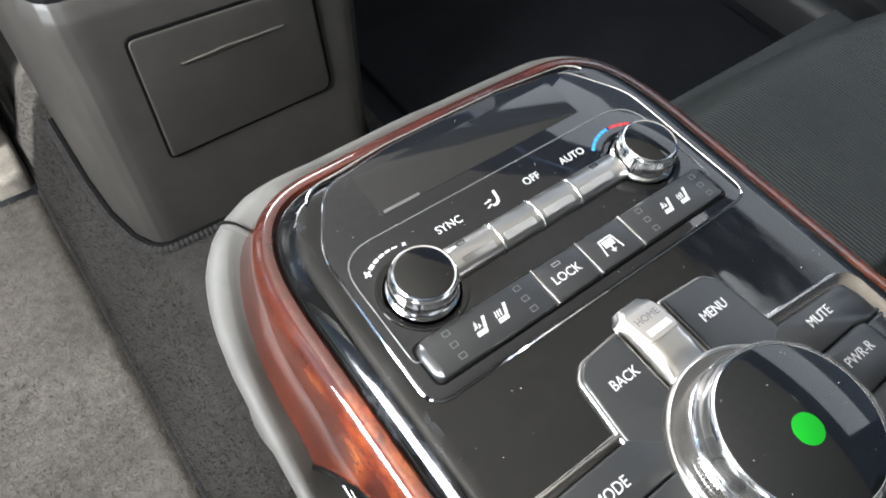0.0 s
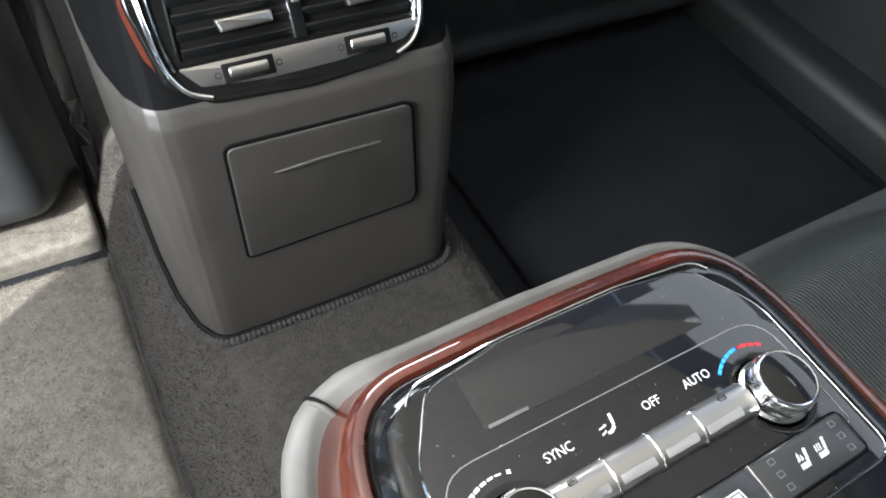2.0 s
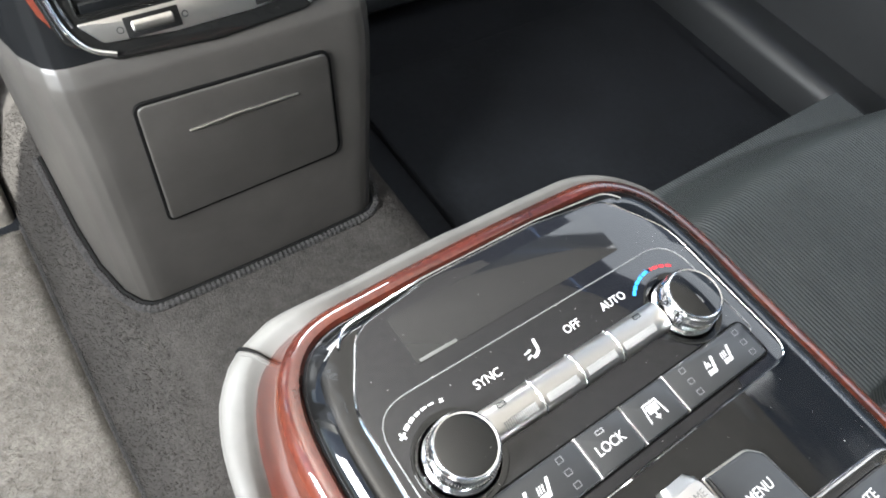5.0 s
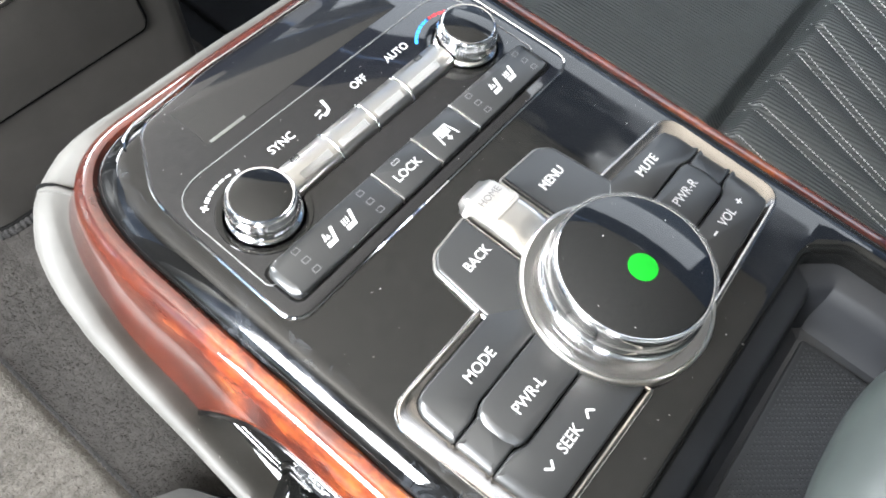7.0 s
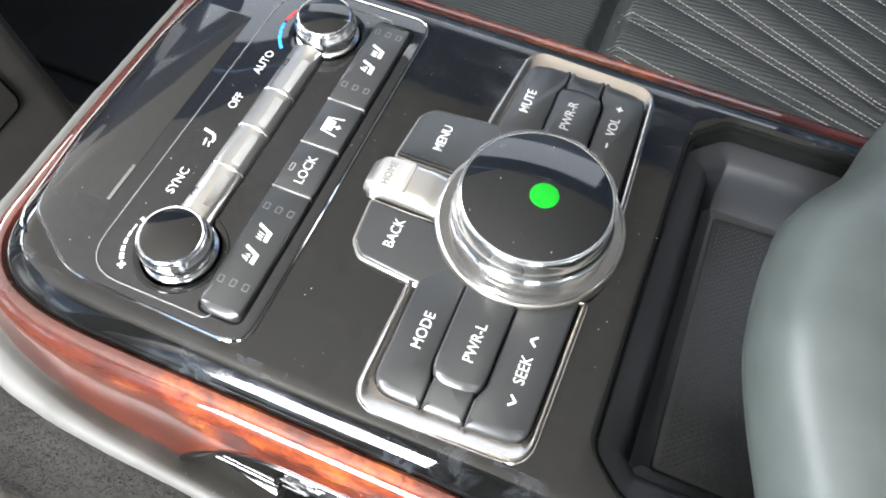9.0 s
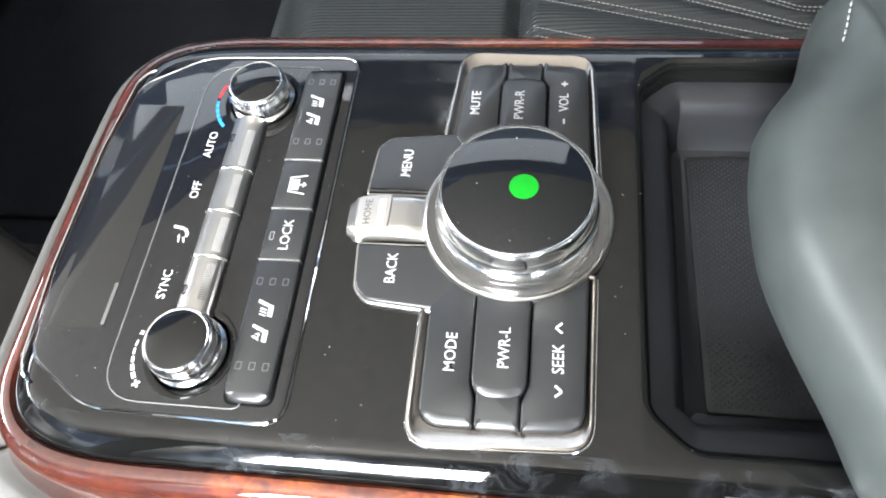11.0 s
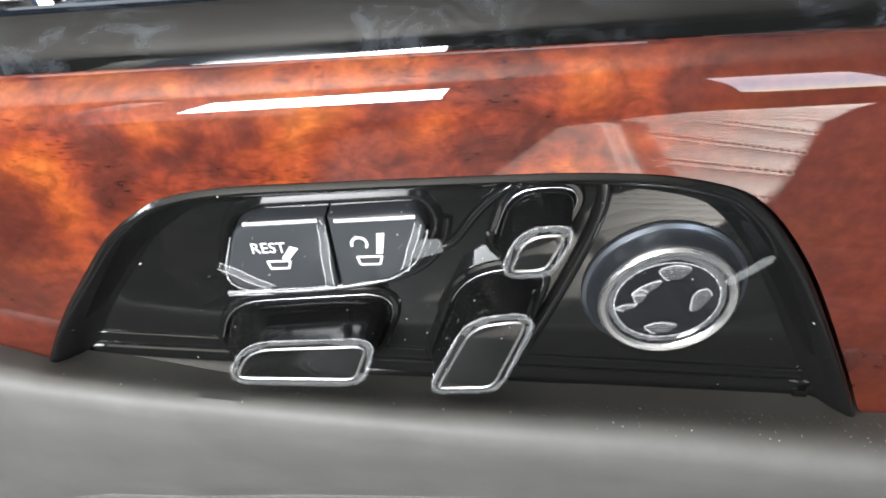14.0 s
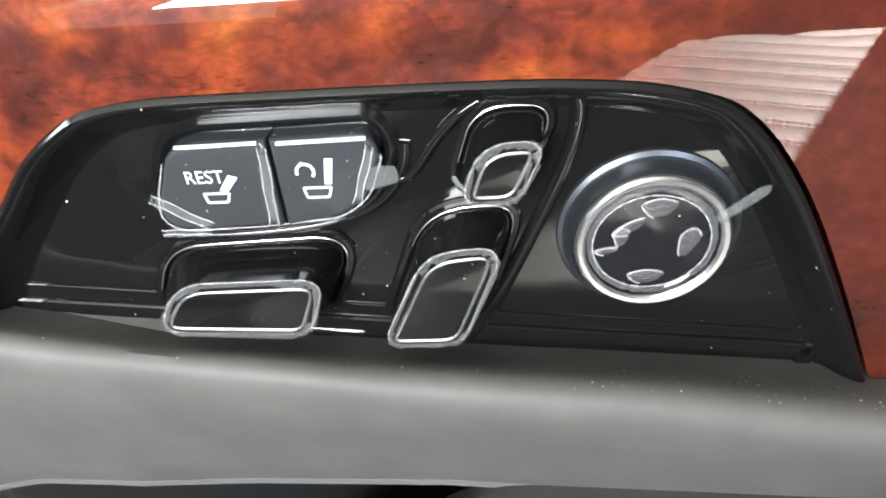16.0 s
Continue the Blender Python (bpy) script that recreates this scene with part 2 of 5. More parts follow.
def rim(outline, width, z0, z1, bevel=0.0004):
    """A flat ring that follows an outline inwards."""
    bm = bmesh.new()
    rings = []
    for d, z in ((0, z0), (0, z1 - bevel), (bevel, z1), (width - bevel, z1), (width, z1 - bevel), (width, z0)):
        rings.append([(p[0], p[1], z) for p in inset(outline, d)])
    rings.append(rings[0])
    loops(bm, rings)
    bmesh.ops.remove_doubles(bm, verts=bm.verts, dist=1e-7)
    return bm


def turned(profile, n=64, centre=(0, 0), caps=True):
    """A body turned round z from (radius, z) points."""
    bm = bmesh.new()
    rings = []
    for r, z in profile:
        rings.append([(centre[0] + r * math.cos(2 * math.pi * i / n), centre[1] + r * math.sin(2 * math.pi * i / n), z) for i in range(n)])
    loops(bm, rings, True, caps and profile[0][0] > 1e-6, caps and profile[-1][0] > 1e-6)
    bmesh.ops.remove_doubles(bm, verts=bm.verts, dist=1e-7)
    return bm


def plate_with_hole(outer, hole, z):
    bm = bmesh.new()
    from mathutils.geometry import tessellate_polygon
    pts = [Vector((p[0], p[1], z)) for p in outer] + [Vector((p[0], p[1], z)) for p in hole]
    tris = tessellate_polygon([pts[:len(outer)], pts[len(outer):]])
    vs = [bm.verts.new(p) for p in pts]
    for t in tris:
        if len(set(t)) == 3:
            bm.faces.new([vs[i] for i in t])
    return bm, vs


def block(x0, x1, y0, y1, z0, z1, r=0.0, bevel=0.004):
    o = rounded(box(x0, x1, y0, y1), r) if r else [Vector(p) for p in box(x0, x1, y0, y1)]
    return slab(o, z0, z1, bevel)


def grid(fn, nu, nv):
    """A sheet from fn(u, v), u and v from 0 to 1."""
    bm = bmesh.new()
    vs = [[bm.verts.new(fn(i / nu, j / nv)) for j in range(nv + 1)] for i in range(nu + 1)]
    for i in range(nu):
        for j in range(nv):
            bm.faces.new((vs[i][j], vs[i + 1][j], vs[i + 1][j + 1], vs[i][j + 1]))
    return bm


def lettering(text, size, x, y, z, material, parent, m=None, spin=0.0, squeeze=1.0, name="lettering", bold=0.0):
    cu = bpy.data.curves.new(name, "FONT")
    cu.body, cu.size, cu.align_x, cu.align_y = text, size, "CENTER", "CENTER"
    cu.extrude, cu.offset, cu.resolution_u = 0.00005, bold, 3
    tmp = bpy.data.objects.new("tmp", cu)
    me = bpy.data.meshes.new_from_object(tmp)
    bpy.data.objects.remove(tmp)
    me.name = name
    me.materials.clear()
    me.materials.append(material)
    ob = new(name, me)
    ob.parent = parent
    ob.matrix_basis = (m or Matrix()) @ pose(x, y, z, 0, 0, spin) @ Matrix.Diagonal((squeeze, 1, 1, 1))
    return ob


def smoothstep(a, b, x):
    t = max(0.0, min(1.0, (x - a) / (b - a)))
    return t * t * (3 - 2 * t)


# ---- the console's plan ----
HALF, BACK = 0.0993, -0.30


def plan_path():
    """The line where the black top meets the wood: up the near side, round the front, down the far side."""
    pts = []
    for i in range(210):
        pts.append(Vector((-HALF, BACK + (0.118 - BACK) * i / 210)))
    p = [Vector((-HALF, 0.118)), Vector((-0.0995, 0.152)), Vector((-0.0985, 0.1855)), Vector((-0.064, 0.1855))]
    for i in range(25):
        f = i / 24
        pts.append((1 - f) ** 3 * p[0] + 3 * f * (1 - f) ** 2 * p[1] + 3 * f * f * (1 - f) * p[2] + f ** 3 * p[3])
    for i in range(1, 16):
        x = -0.064 + 0.128 * i / 16
        pts.append(Vector((x, 0.1855 + 0.0012 * (1 - (x / 0.064) ** 2))))
    left = pts[:235]
    pts += [Vector((-q.x, q.y)) for q in reversed(left)]
    return pts


PLAN = plan_path()


def normals(path):
    out = []
    for i, p in enumerate(path):
        e = path[min(i + 1, len(path) - 1)] - path[max(i - 1, 0)]
        e.normalize()
        out.append(Vector((-e.y, e.x)))
    return out


NORM = normals(PLAN)


def sweep(profile, path=PLAN, norm=NORM):
    """profile(p) gives (offset outwards, z) points for the place p on the path."""
    bm = bmesh.new()
    rings = [[(p.x + n.x * d, p.y + n.y * d, z) for d, z in profile(p)] for p, n in zip(path, norm)]
    loops(bm, rings, False)
    return bm


def tube(points, radius, n=8, wob=0.0, closed=False):
    """A round cord along 3D points; wob makes it uneven like a bound edge."""
    bm = bmesh.new()
    rings = []
    k = len(points)
    for i, p in enumerate(points):
        p = Vector(p)
        if closed:
            e = Vector(points[(i + 1) % k]) - Vector(points[i - 1])
        else:
            e = Vector(points[min(i + 1, k - 1)]) - Vector(points[max(i - 1, 0)])
        e.normalize()
        a = e.cross(Vector((0, 0, 1)))
        if a.length < 1e-3:
            a = e.cross(Vector((1, 0, 0)))
        a.normalize()
        b = a.cross(e)
        r = radius * (1 + (wob if i % 2 else -wob))
        rings.append([p + (a * math.cos(2 * math.pi * j / n) + b * math.sin(2 * math.pi * j / n)) * r for j in range(n)])
    if closed:
        rings.append(rings[0])
    loops(bm, rings, True, not closed, not closed)
    if closed:
        bmesh.ops.remove_doubles(bm, verts=bm.verts, dist=1e-8)
    return bm


def resample(points, step):
    pts = [Vector(p) for p in points]
    out, carry = [pts[0]], 0.0
    for a, b in zip(pts, pts[1:]):
        d = (b - a).length
        while carry + step <= d + 1e-12:
            carry += step
            out.append(a.lerp(b, carry / d))
        carry -= d
    return out


def bezier(pts, n=24):
    ps = [Vector(p) for p in pts]
    out = []
    for i in range(n + 1):
        q = list(ps)
        while len(q) > 1:
            q = [a.lerp(b, i / n) for a, b in zip(q, q[1:])]
        out.append(q[0])
    return out


def stitches(points, pitch=0.004, length=0.0028, radius=0.0004):
    """A row of thread stitches along 3D points, as one mesh."""
    bm = bmesh.new()
    pts = resample(points, pitch)
    for a, b in zip(pts, pts[1:]):
        e = (b - a)
        if e.length < 1e-6:
            continue
        e.normalize()
        s = e.cross(Vector((0, 0, 1)))
        if s.length < 1e-3:
            s = Vector((1, 0, 0))
        s.normalize()
        u = s.cross(e)
        ends = [a + e * (length * f) for f in (0, 0.25, 0.75, 1.0)]
        rr = [0.3, 1, 1, 0.3]
        loops(bm, [[p + (s * math.cos(t) + u * math.sin(t)) * radius * r for t in (0, 1.257, 2.513, 3.77, 5.027)] for p, r in zip(ends, rr)], True, True, True)
    return bm


def decal(polys, z=0.0, h=0.00008):
    """Flat printed shapes: outlines in the plane, a little proud."""
    bm = bmesh.new()
    for o in polys:
        loops(bm, [[(p[0], p[1], z) for p in o], [(p[0], p[1], z + h) for p in o]], True, False, True)
    return bm


def bar_shape(a, b, w):
    a, b = Vector(a), Vector(b)
    e = (b - a).normalized()
    n = Vector((-e.y, e.x)) * w / 2
    return [a - n, b - n, b + n, a + n]


def ring_shape(outline, w):
    """An outline drawn as strokes of width w."""
    out = []
    k = len(outline)
    for i in range(k):
        out.append(bar_shape(outline[i - 1], outline[i], w))
    return out


def arc_shape(cx, cy, r, a0, a1, w, n=6):
    o = []
    for j in range(n + 1):
        a = radians(a0 + (a1 - a0) * j / n)
        o.append(Vector((cx + (r + w / 2) * math.cos(a), cy + (r + w / 2) * math.sin(a))))
    for j in range(n, -1, -1):
        a = radians(a0 + (a1 - a0) * j / n)
        o.append(Vector((cx + (r - w / 2) * math.cos(a), cy + (r - w / 2) * math.sin(a))))
    return o


def moved(polys, x, y, s=1.0):
    return [[(x + p[0] * s, y + p[1] * s) for p in o] for o in polys]


SEAT_GLYPH = [[(-0.5, -0.45), (0.28, -0.45), (0.4, -0.12), (-0.42, -0.12)], [(0.18, -0.1), (0.42, -0.1), (0.72, 0.62), (0.5, 0.66)]]
HEAT_GLYPH = SEAT_GLYPH + [bar_shape((-0.42 + 0.2 * i, -0.02), (-0.30 + 0.2 * i, 0.42), 0.09) for i in range(3)]
FAN_GLYPH = SEAT_GLYPH + [[(-0.42, 0.05), (-0.1, 0.12), (-0.2, 0.42)], [(-0.1, 0.02), (0.14, 0.1), (0.05, 0.4)], [(-0.3, 0.35), (-0.05, 0.3), (-0.12, 0.6)]]
PERSON_FREE_VENT = [[(-0.15, -0.5), (0.15, -0.5), (0.55, -0.25), (0.40, -0.05), (0.1, -0.28), (-0.2, -0.3)], [(0.38, -0.1), (0.6, -0.1), (0.75, 0.7), (0.52, 0.7)], bar_shape((-0.6, 0.05), (-0.1, 0.12), 0.12), bar_shape((-0.6, -0.35), (-0.2, -0.2), 0.12), [(-0.2, -0.02), (0.05, 0.14), (-0.18, 0.26)]]
BOARD_GLYPH = [[(-0.36, -0.1), (0.36, -0.1), (0.36, 0.34), (-0.36, 0.34)], bar_shape((-0.62, -0.5), (-0.46, 0.42), 0.09), bar_shape((0.62, -0.5), (0.46, 0.42), 0.09), bar_shape((-0.5, 0.45), (0.5, 0.45), 0.09), [(-0.05, -0.5), (0.05, -0.5), (0.05, -0.1), (-0.05, -0.1)], [(-0.2, -0.32), (0.2, -0.32), (0, -0.55)]]

# ---- the seat switch panel's outline, used by the wood as well ----
LEAN10 = radians(10)
TILT_M = Matrix.Translation((-0.107, 0.001, -0.045)) @ Matrix(((0, math.sin(LEAN10), -math.cos(LEAN10), 0), (-1, 0, 0, 0), (0, math.cos(LEAN10), math.sin(LEAN10), 0), (0, 0, 0, 1)))
ARCH = flowing([(-0.1100, -0.0420), (-0.1066, -0.0358), (-0.0958, -0.0194), (-0.0846, -0.0058), (-0.0751, 0.0047), (-0.0666, 0.0110), (-0.0592, 0.0146), (-0.0468, 0.0165), (-0.0237, 0.0168), (0.0044, 0.0168), (0.0208, 0.0166), (0.0317, 0.0160), (0.0425, 0.0147), (0.0536, 0.0116), (0.0598, 0.0077), (0.0669, -0.0002), (0.0762, -0.0149), (0.0892, -0.0410), (0.0993, -0.0635), (0.1035, -0.0730)], 5)


def arch_height(u):
    """Highest w of the arch at u, or None outside."""
    best = None
    for a, b in zip(ARCH, ARCH[1:]):
        lo, hi = min(a.x, b.x), max(a.x, b.x)
        if lo <= u <= hi and hi > lo:
            w = a.y + (b.y - a.y) * (u - a.x) / (b.x - a.x)
            best = w if best is None else max(best, w)
    return best


# ---- rear console ----
console = thing("rear_console", "gloss black rear centre console with burl wood and grey leather", "console")
HOLE = rounded([(-0.084, -0.22), (0.086, -0.22), (0.086, -0.062), (0.071, -0.046), (-0.070, -0.0440), (-0.084, -0.0590)], [0.01, 0.01, 0.016, 0.014, 0.014, 0.016])
outer = [p - n * 0.013 for p, n in zip(PLAN, NORM)]
bm, vs = plate_with_hole(outer, HOLE, 0.0)
EDGE = [(-0.013, 0.0), (-0.0098, -0.0001), (-0.0088, -0.0005), (-0.0065, -0.0017), (-0.0040, -0.0033), (-0.0016, -0.0054), (0.0, -0.0082)]
rim_bm = bmesh.new()
for (d0, z0), (d1, z1) in zip(EDGE, EDGE[1:]):
    for i in range(len(PLAN) - 1):
        q = [PLAN[i] + NORM[i] * d0, PLAN[i + 1] + NORM[i + 1] * d0, PLAN[i + 1] + NORM[i + 1] * d1, PLAN[i] + NORM[i] * d1]
        rim_bm.faces.new([rim_bm.verts.new((v.x, v.y, z)) for v, z in zip(q, (z0, z0, z1, z1))])
bmesh.ops.remove_doubles(rim_bm, verts=rim_bm.verts, dist=1e-5)
part("top_edge", rim_bm, edge_black, console, "gloss black rounded edge with cloudy wiping marks")
LIP = [(0.0, 0.0), (0.0008, -0.0002), (0.0020, -0.0010), (0.0031, -0.0024), (0.0038, -0.0044), (0.0041, -0.0070), (0.0041, -0.012)]
for (d0, z0), (d1, z1) in zip(LIP, LIP[1:]):
    upper, lower = inset(HOLE, d0), inset(HOLE, d1)
    for i in range(len(HOLE)):
        q = ((upper[i - 1], z0), (upper[i], z0), (lower[i], z1), (lower[i - 1], z1))
        bm.faces.new([bm.verts.new((v.x, v.y, z)) for v, z in q])
bmesh.ops.remove_doubles(bm, verts=bm.verts, dist=1e-5)
part("top_panel", bm, gloss_black, console, "gloss black lacquered top with dust and wiping marks")


def side_low(p):
    """Where the leather pad begins below the wood."""
    if p.x > 0:
        return -0.018 - 0.016 * smoothstep(0.17, 0.12, p.y)
    return between([(-0.3, -0.118), (-0.1, -0.103), (0.0, -0.096), (0.1, -0.094), (0.117, -0.0916), (0.14, -0.0815), (0.158, -0.0660), (0.166, -0.0520), (0.172, -0.0420), (0.177, -0.0340), (0.182, -0.0260), (0.1845, -0.0190), (0.1855, -0.0172)], p.y)


def flank_lean(p):
    """How far the wooden flank leans outwards on its way down; it flares at the front corner."""
    return 0.15 if p.x > -0.05 else between([(0.085, 0.15), (0.158, 0.17), (0.166, 0.23), (0.172, 0.33), (0.178, 0.52), (0.182, 0.60), (0.186, 0.55)], p.y)


def wood_profile(p):
    low = side_low(p)
    if p.x < -0.06:
        w = arch_height(-p.y)
        if w is not None:
            low = max(low, -0.045 + (w + 0.0012) * math.cos(LEAN10))
    out = [(0.0, -0.0082), (0.0012, -0.0066), (0.0035, -0.0064), (0.0062, -0.0076), (0.0085, -0.0098), (0.0099, -0.0126), (0.0108, -0.0165)]
    for f in (0.1, 0.3, 0.65, 1.0):
        z = -0.0165 + (min(low, -0.0175) + 0.0165) * f
        out.append((0.0108 + (-0.0165 - z) * flank_lean(p), z))
    z = out[-1][1]
    out.append((out[-1][0] - 0.006, z - 0.0005))
    return out


part("wood_trim", sweep(wood_profile), wood, console, "lacquered reddish burl wood trim")


CREST_D = [(-0.30, 0.040), (-0.10, 0.0385), (-0.05, 0.0360), (0.02, 0.0330), (0.08, 0.0292), (0.10, 0.0280), (0.118, 0.0268), (0.142, 0.0248), (0.158, 0.0240), (0.166, 0.0238), (0.172, 0.0240), (0.178, 0.0255), (0.182, 0.0230), (0.1845, 0.0180), (0.1855, 0.0150)]
CREST_Z = [(-0.30, -0.111), (-0.10, -0.0950), (-0.05, -0.0880), (0.02, -0.0825), (0.06, -0.0790), (0.08, -0.0765), (0.10, -0.0725), (0.118, -0.0655), (0.14, -0.0605), (0.158, -0.0570), (0.166, -0.0480), (0.172, -0.0390), (0.177, -0.0310), (0.182, -0.0230), (0.1845, -0.0162), (0.1855, -0.0142)]
PAD_IN = [(-0.30, -0.121), (-0.095, -0.103), (-0.023, -0.0958), (0.02, -0.0908), (0.0635, -0.0865), (0.10, -0.0785), (0.117, -0.0700), (0.14, -0.0655), (0.158, -0.0605), (0.166, -0.0510), (0.172, -0.0418), (0.177, -0.0338), (0.182, -0.0258), (0.1845, -0.0190), (0.1855, -0.0172)]
OUT_D = [(-0.30, 0.046), (-0.10, 0.0435), (0.0, 0.0385), (0.06, 0.0342), (0.1, 0.0322), (0.12, 0.0317), (0.142, 0.0312), (0.158, 0.0322), (0.166, 0.0335), (0.173, 0.0345), (0.179, 0.0335), (0.183, 0.0275), (0.185, 0.0215), (0.1858, 0.0195)]


PAD_LOW = [(-0.30, -0.150), (-0.10, -0.139), (-0.06, -0.135), (0.0, -0.133), (0.05, -0.139), (0.09, -0.145), (0.12, -0.145), (0.145, -0.152), (0.160, -0.165), (0.170, -0.170), (0.178, -0.155), (0.1855, -0.066)]


def pad_out(p):
    """Outermost reach of the pad from the plan line."""
    return 0.0195 if p.x > -0.05 else between(OUT_D, p.y)


def pad_tuck(p):
    """How far the pad's outer face leans in towards its lower edge."""
    return 0.0 if p.x > -0.05 else 0.0055 * smoothstep(0.172, 0.125, p.y)


def pad_profile(p):
    low = side_low(p) if p.x > -0.05 else between(PAD_IN, p.y)
    d0 = 0.0108 + (-0.0165 - low) * flank_lean(p)
    if p.x > -0.05:
        b, dc, zc = max(0.0195, d0 + 0.006), max(0.0145, d0 + 0.003), low + 0.003
    else:
        b, dc, zc = between(OUT_D, p.y), between(CREST_D, p.y), between(CREST_Z, p.y)
        zc = max(zc, low + 0.003)
    w, r = b - dc, zc - low
    out = [(d0 - 0.012, low - 0.004), (d0 - 0.001, low + r * 0.05), (d0 + (dc - d0) * 0.35, low + r * 0.52), (d0 + (dc - d0) * 0.75, low + r * 0.90), (dc, zc), (dc + w * 0.45, zc - 0.0006), (dc + w * 0.80, zc - 0.0024), (b, zc - 0.0062)]
    bot = zc - 0.0445 if p.x > -0.05 else min(between(PAD_LOW, p.y), zc - 0.030)
    tuck = pad_tuck(p)
    for g in (0.3, 0.6, 0.88):
        out.append((b - tuck * g, zc - 0.0062 + (bot + 0.003 - zc + 0.0062) * g))
    b -= tuck
    out += [(b + 0.0004, bot + 0.0022), (b - 0.0002, bot + 0.0006), (b - 0.0025, bot), (b - 0.008, bot - 0.0005), (b - 0.013, bot - 0.016)]
    return out


part("leather_side", sweep(pad_profile), grey_leather, console, "padded grey leather side with a sewn corner")


piping = []
for p, n in zip(PLAN[60:232], NORM[60:232]):
    d = between(OUT_D, p.y) - 0.0006 - pad_tuck(p)
    piping.append((p.x + n.x * d, p.y + n.y * d, min(between(PAD_LOW, p.y), between(CREST_Z, p.y) - 0.030) + 0.0006))
part("piping", tube(piping, 0.0017), grey_leather, console, "rounded lower leather edge")


def skirt_profile(p):
    low = side_low(p)
    b = pad_out(p) - 0.020
    return [(b, low - 0.022), (b, min(low - 0.04, -0.14)), (b - 0.004, -0.20), (b - 0.008, -0.36)]


part("lower_side", sweep(skirt_profile), dark_plastic, console, "dark lower console side")
# seam over the corner of the pad
q = min(range(len(PLAN)), key=lambda i: (PLAN[i] - Vector((-0.0855, 0.1795))).length)
seam = [(PLAN[q].x + NORM[q].x * d, PLAN[q].y + NORM[q].y * d, z + 0.0002) for d, z in pad_profile(PLAN[q])[1:12]]
part("seam", tube(seam, 0.0009), groove_black, console, "dark sewn seam over the pad corner")
part("seam_fold", tube([(x, y - 0.0022, z - 0.0004) for x, y, z in seam], 0.0013), grey_leather, console)


def key_body(o, h, end):
    """A key with a narrow rounded edge and a broad bevel at its outer end."""
    b_ = bmesh.new()
    n_ = [q - p for p, q in zip(o, inset(o, 1.0))]
    wide = [smoothstep(end - 0.0055, end - 0.0020, abs(p.x)) * smoothstep(0.35, 0.9, abs(q.x)) for p, q in zip(o, n_)]
    rings = [[(p.x, p.y, 0.0) for p in o]]
    for fd, fz in ((0, 1), (0.10, 0.72), (0.35, 0.42), (0.80, 0.10), (1, 0)):
        rings.append([(p.x + q.x * fd * (0.0007 + 0.0026 * w), p.y + q.y * fd * (0.0007 + 0.0026 * w), h - fz * (0.0008 + 0.0018 * w)) for p, q, w in zip(o, n_, wide)])
    loops(b_, rings, True, True, True)
    return b_


# ---- climate panel ----
climate = thing("climate_control_panel", "gloss black rear climate panel with chrome knobs and white legends", "control panel")
CL = rounded([(-0.0845, 0.075), (0.0835, 0.075), (0.083, 0.148), (0.066, 0.1755), (0.03, 0.1805), (-0.03, 0.1805), (-0.066, 0.1755), (-0.083, 0.148)], [0.009, 0.009, 0.03, 0.014, 0.08, 0.08, 0.014, 0.03])
BZ = rounded([(-0.0893, 0.112), (0.0893, 0.112), (0.0888, 0.150), (0.0725, 0.1790), (0.03, 0.1828), (-0.03, 0.1828), (-0.0725, 0.1790), (-0.0888, 0.150)], [0.002, 0.002, 0.03, 0.014, 0.08, 0.08, 0.014, 0.03])
part("fascia", slab(CL, -0.002, 0.0013, 0.0006), panel_black, climate)
part("chrome_edge", rim(inset(CL, -0.0007), 0.0008, -0.001, 0.0012), chrome, climate)
front_line = [(p.x, p.y, 0.0004) for p in inset(BZ, 0.0004) if p.y > 0.160]
front_line.sort(key=lambda p: p[0])
part("chrome_line", tube(front_line, 0.00055), chrome, climate)
part("display", slab(rounded(box(-0.0540, 0.0540, 0.1508, 0.1735), 0.0012), 0.0005, 0.00145, 0.0001), display_black, climate, "unlit grey display window")
dim_edge = mat("dim_edge", (0.11, 0.11, 0.105), 0.3)
part("display_edge", slab(rounded(box(-0.0525, -0.0350, 0.1512, 0.1526), 0.0004), 0.0010, 0.00152, 0.0001), dim_edge, climate, "pale strip at the display edge")
lens = rounded(box(-0.0805, 0.0775, 0.0905, 0.1440), [0.004, 0.004, 0.016, 0.016])
part("lens_edge", rim(lens, 0.0005, 0.0010, 0.0016, 0.0001), mat("clear_edge", (0.16, 0.16, 0.16), 0.2), climate)
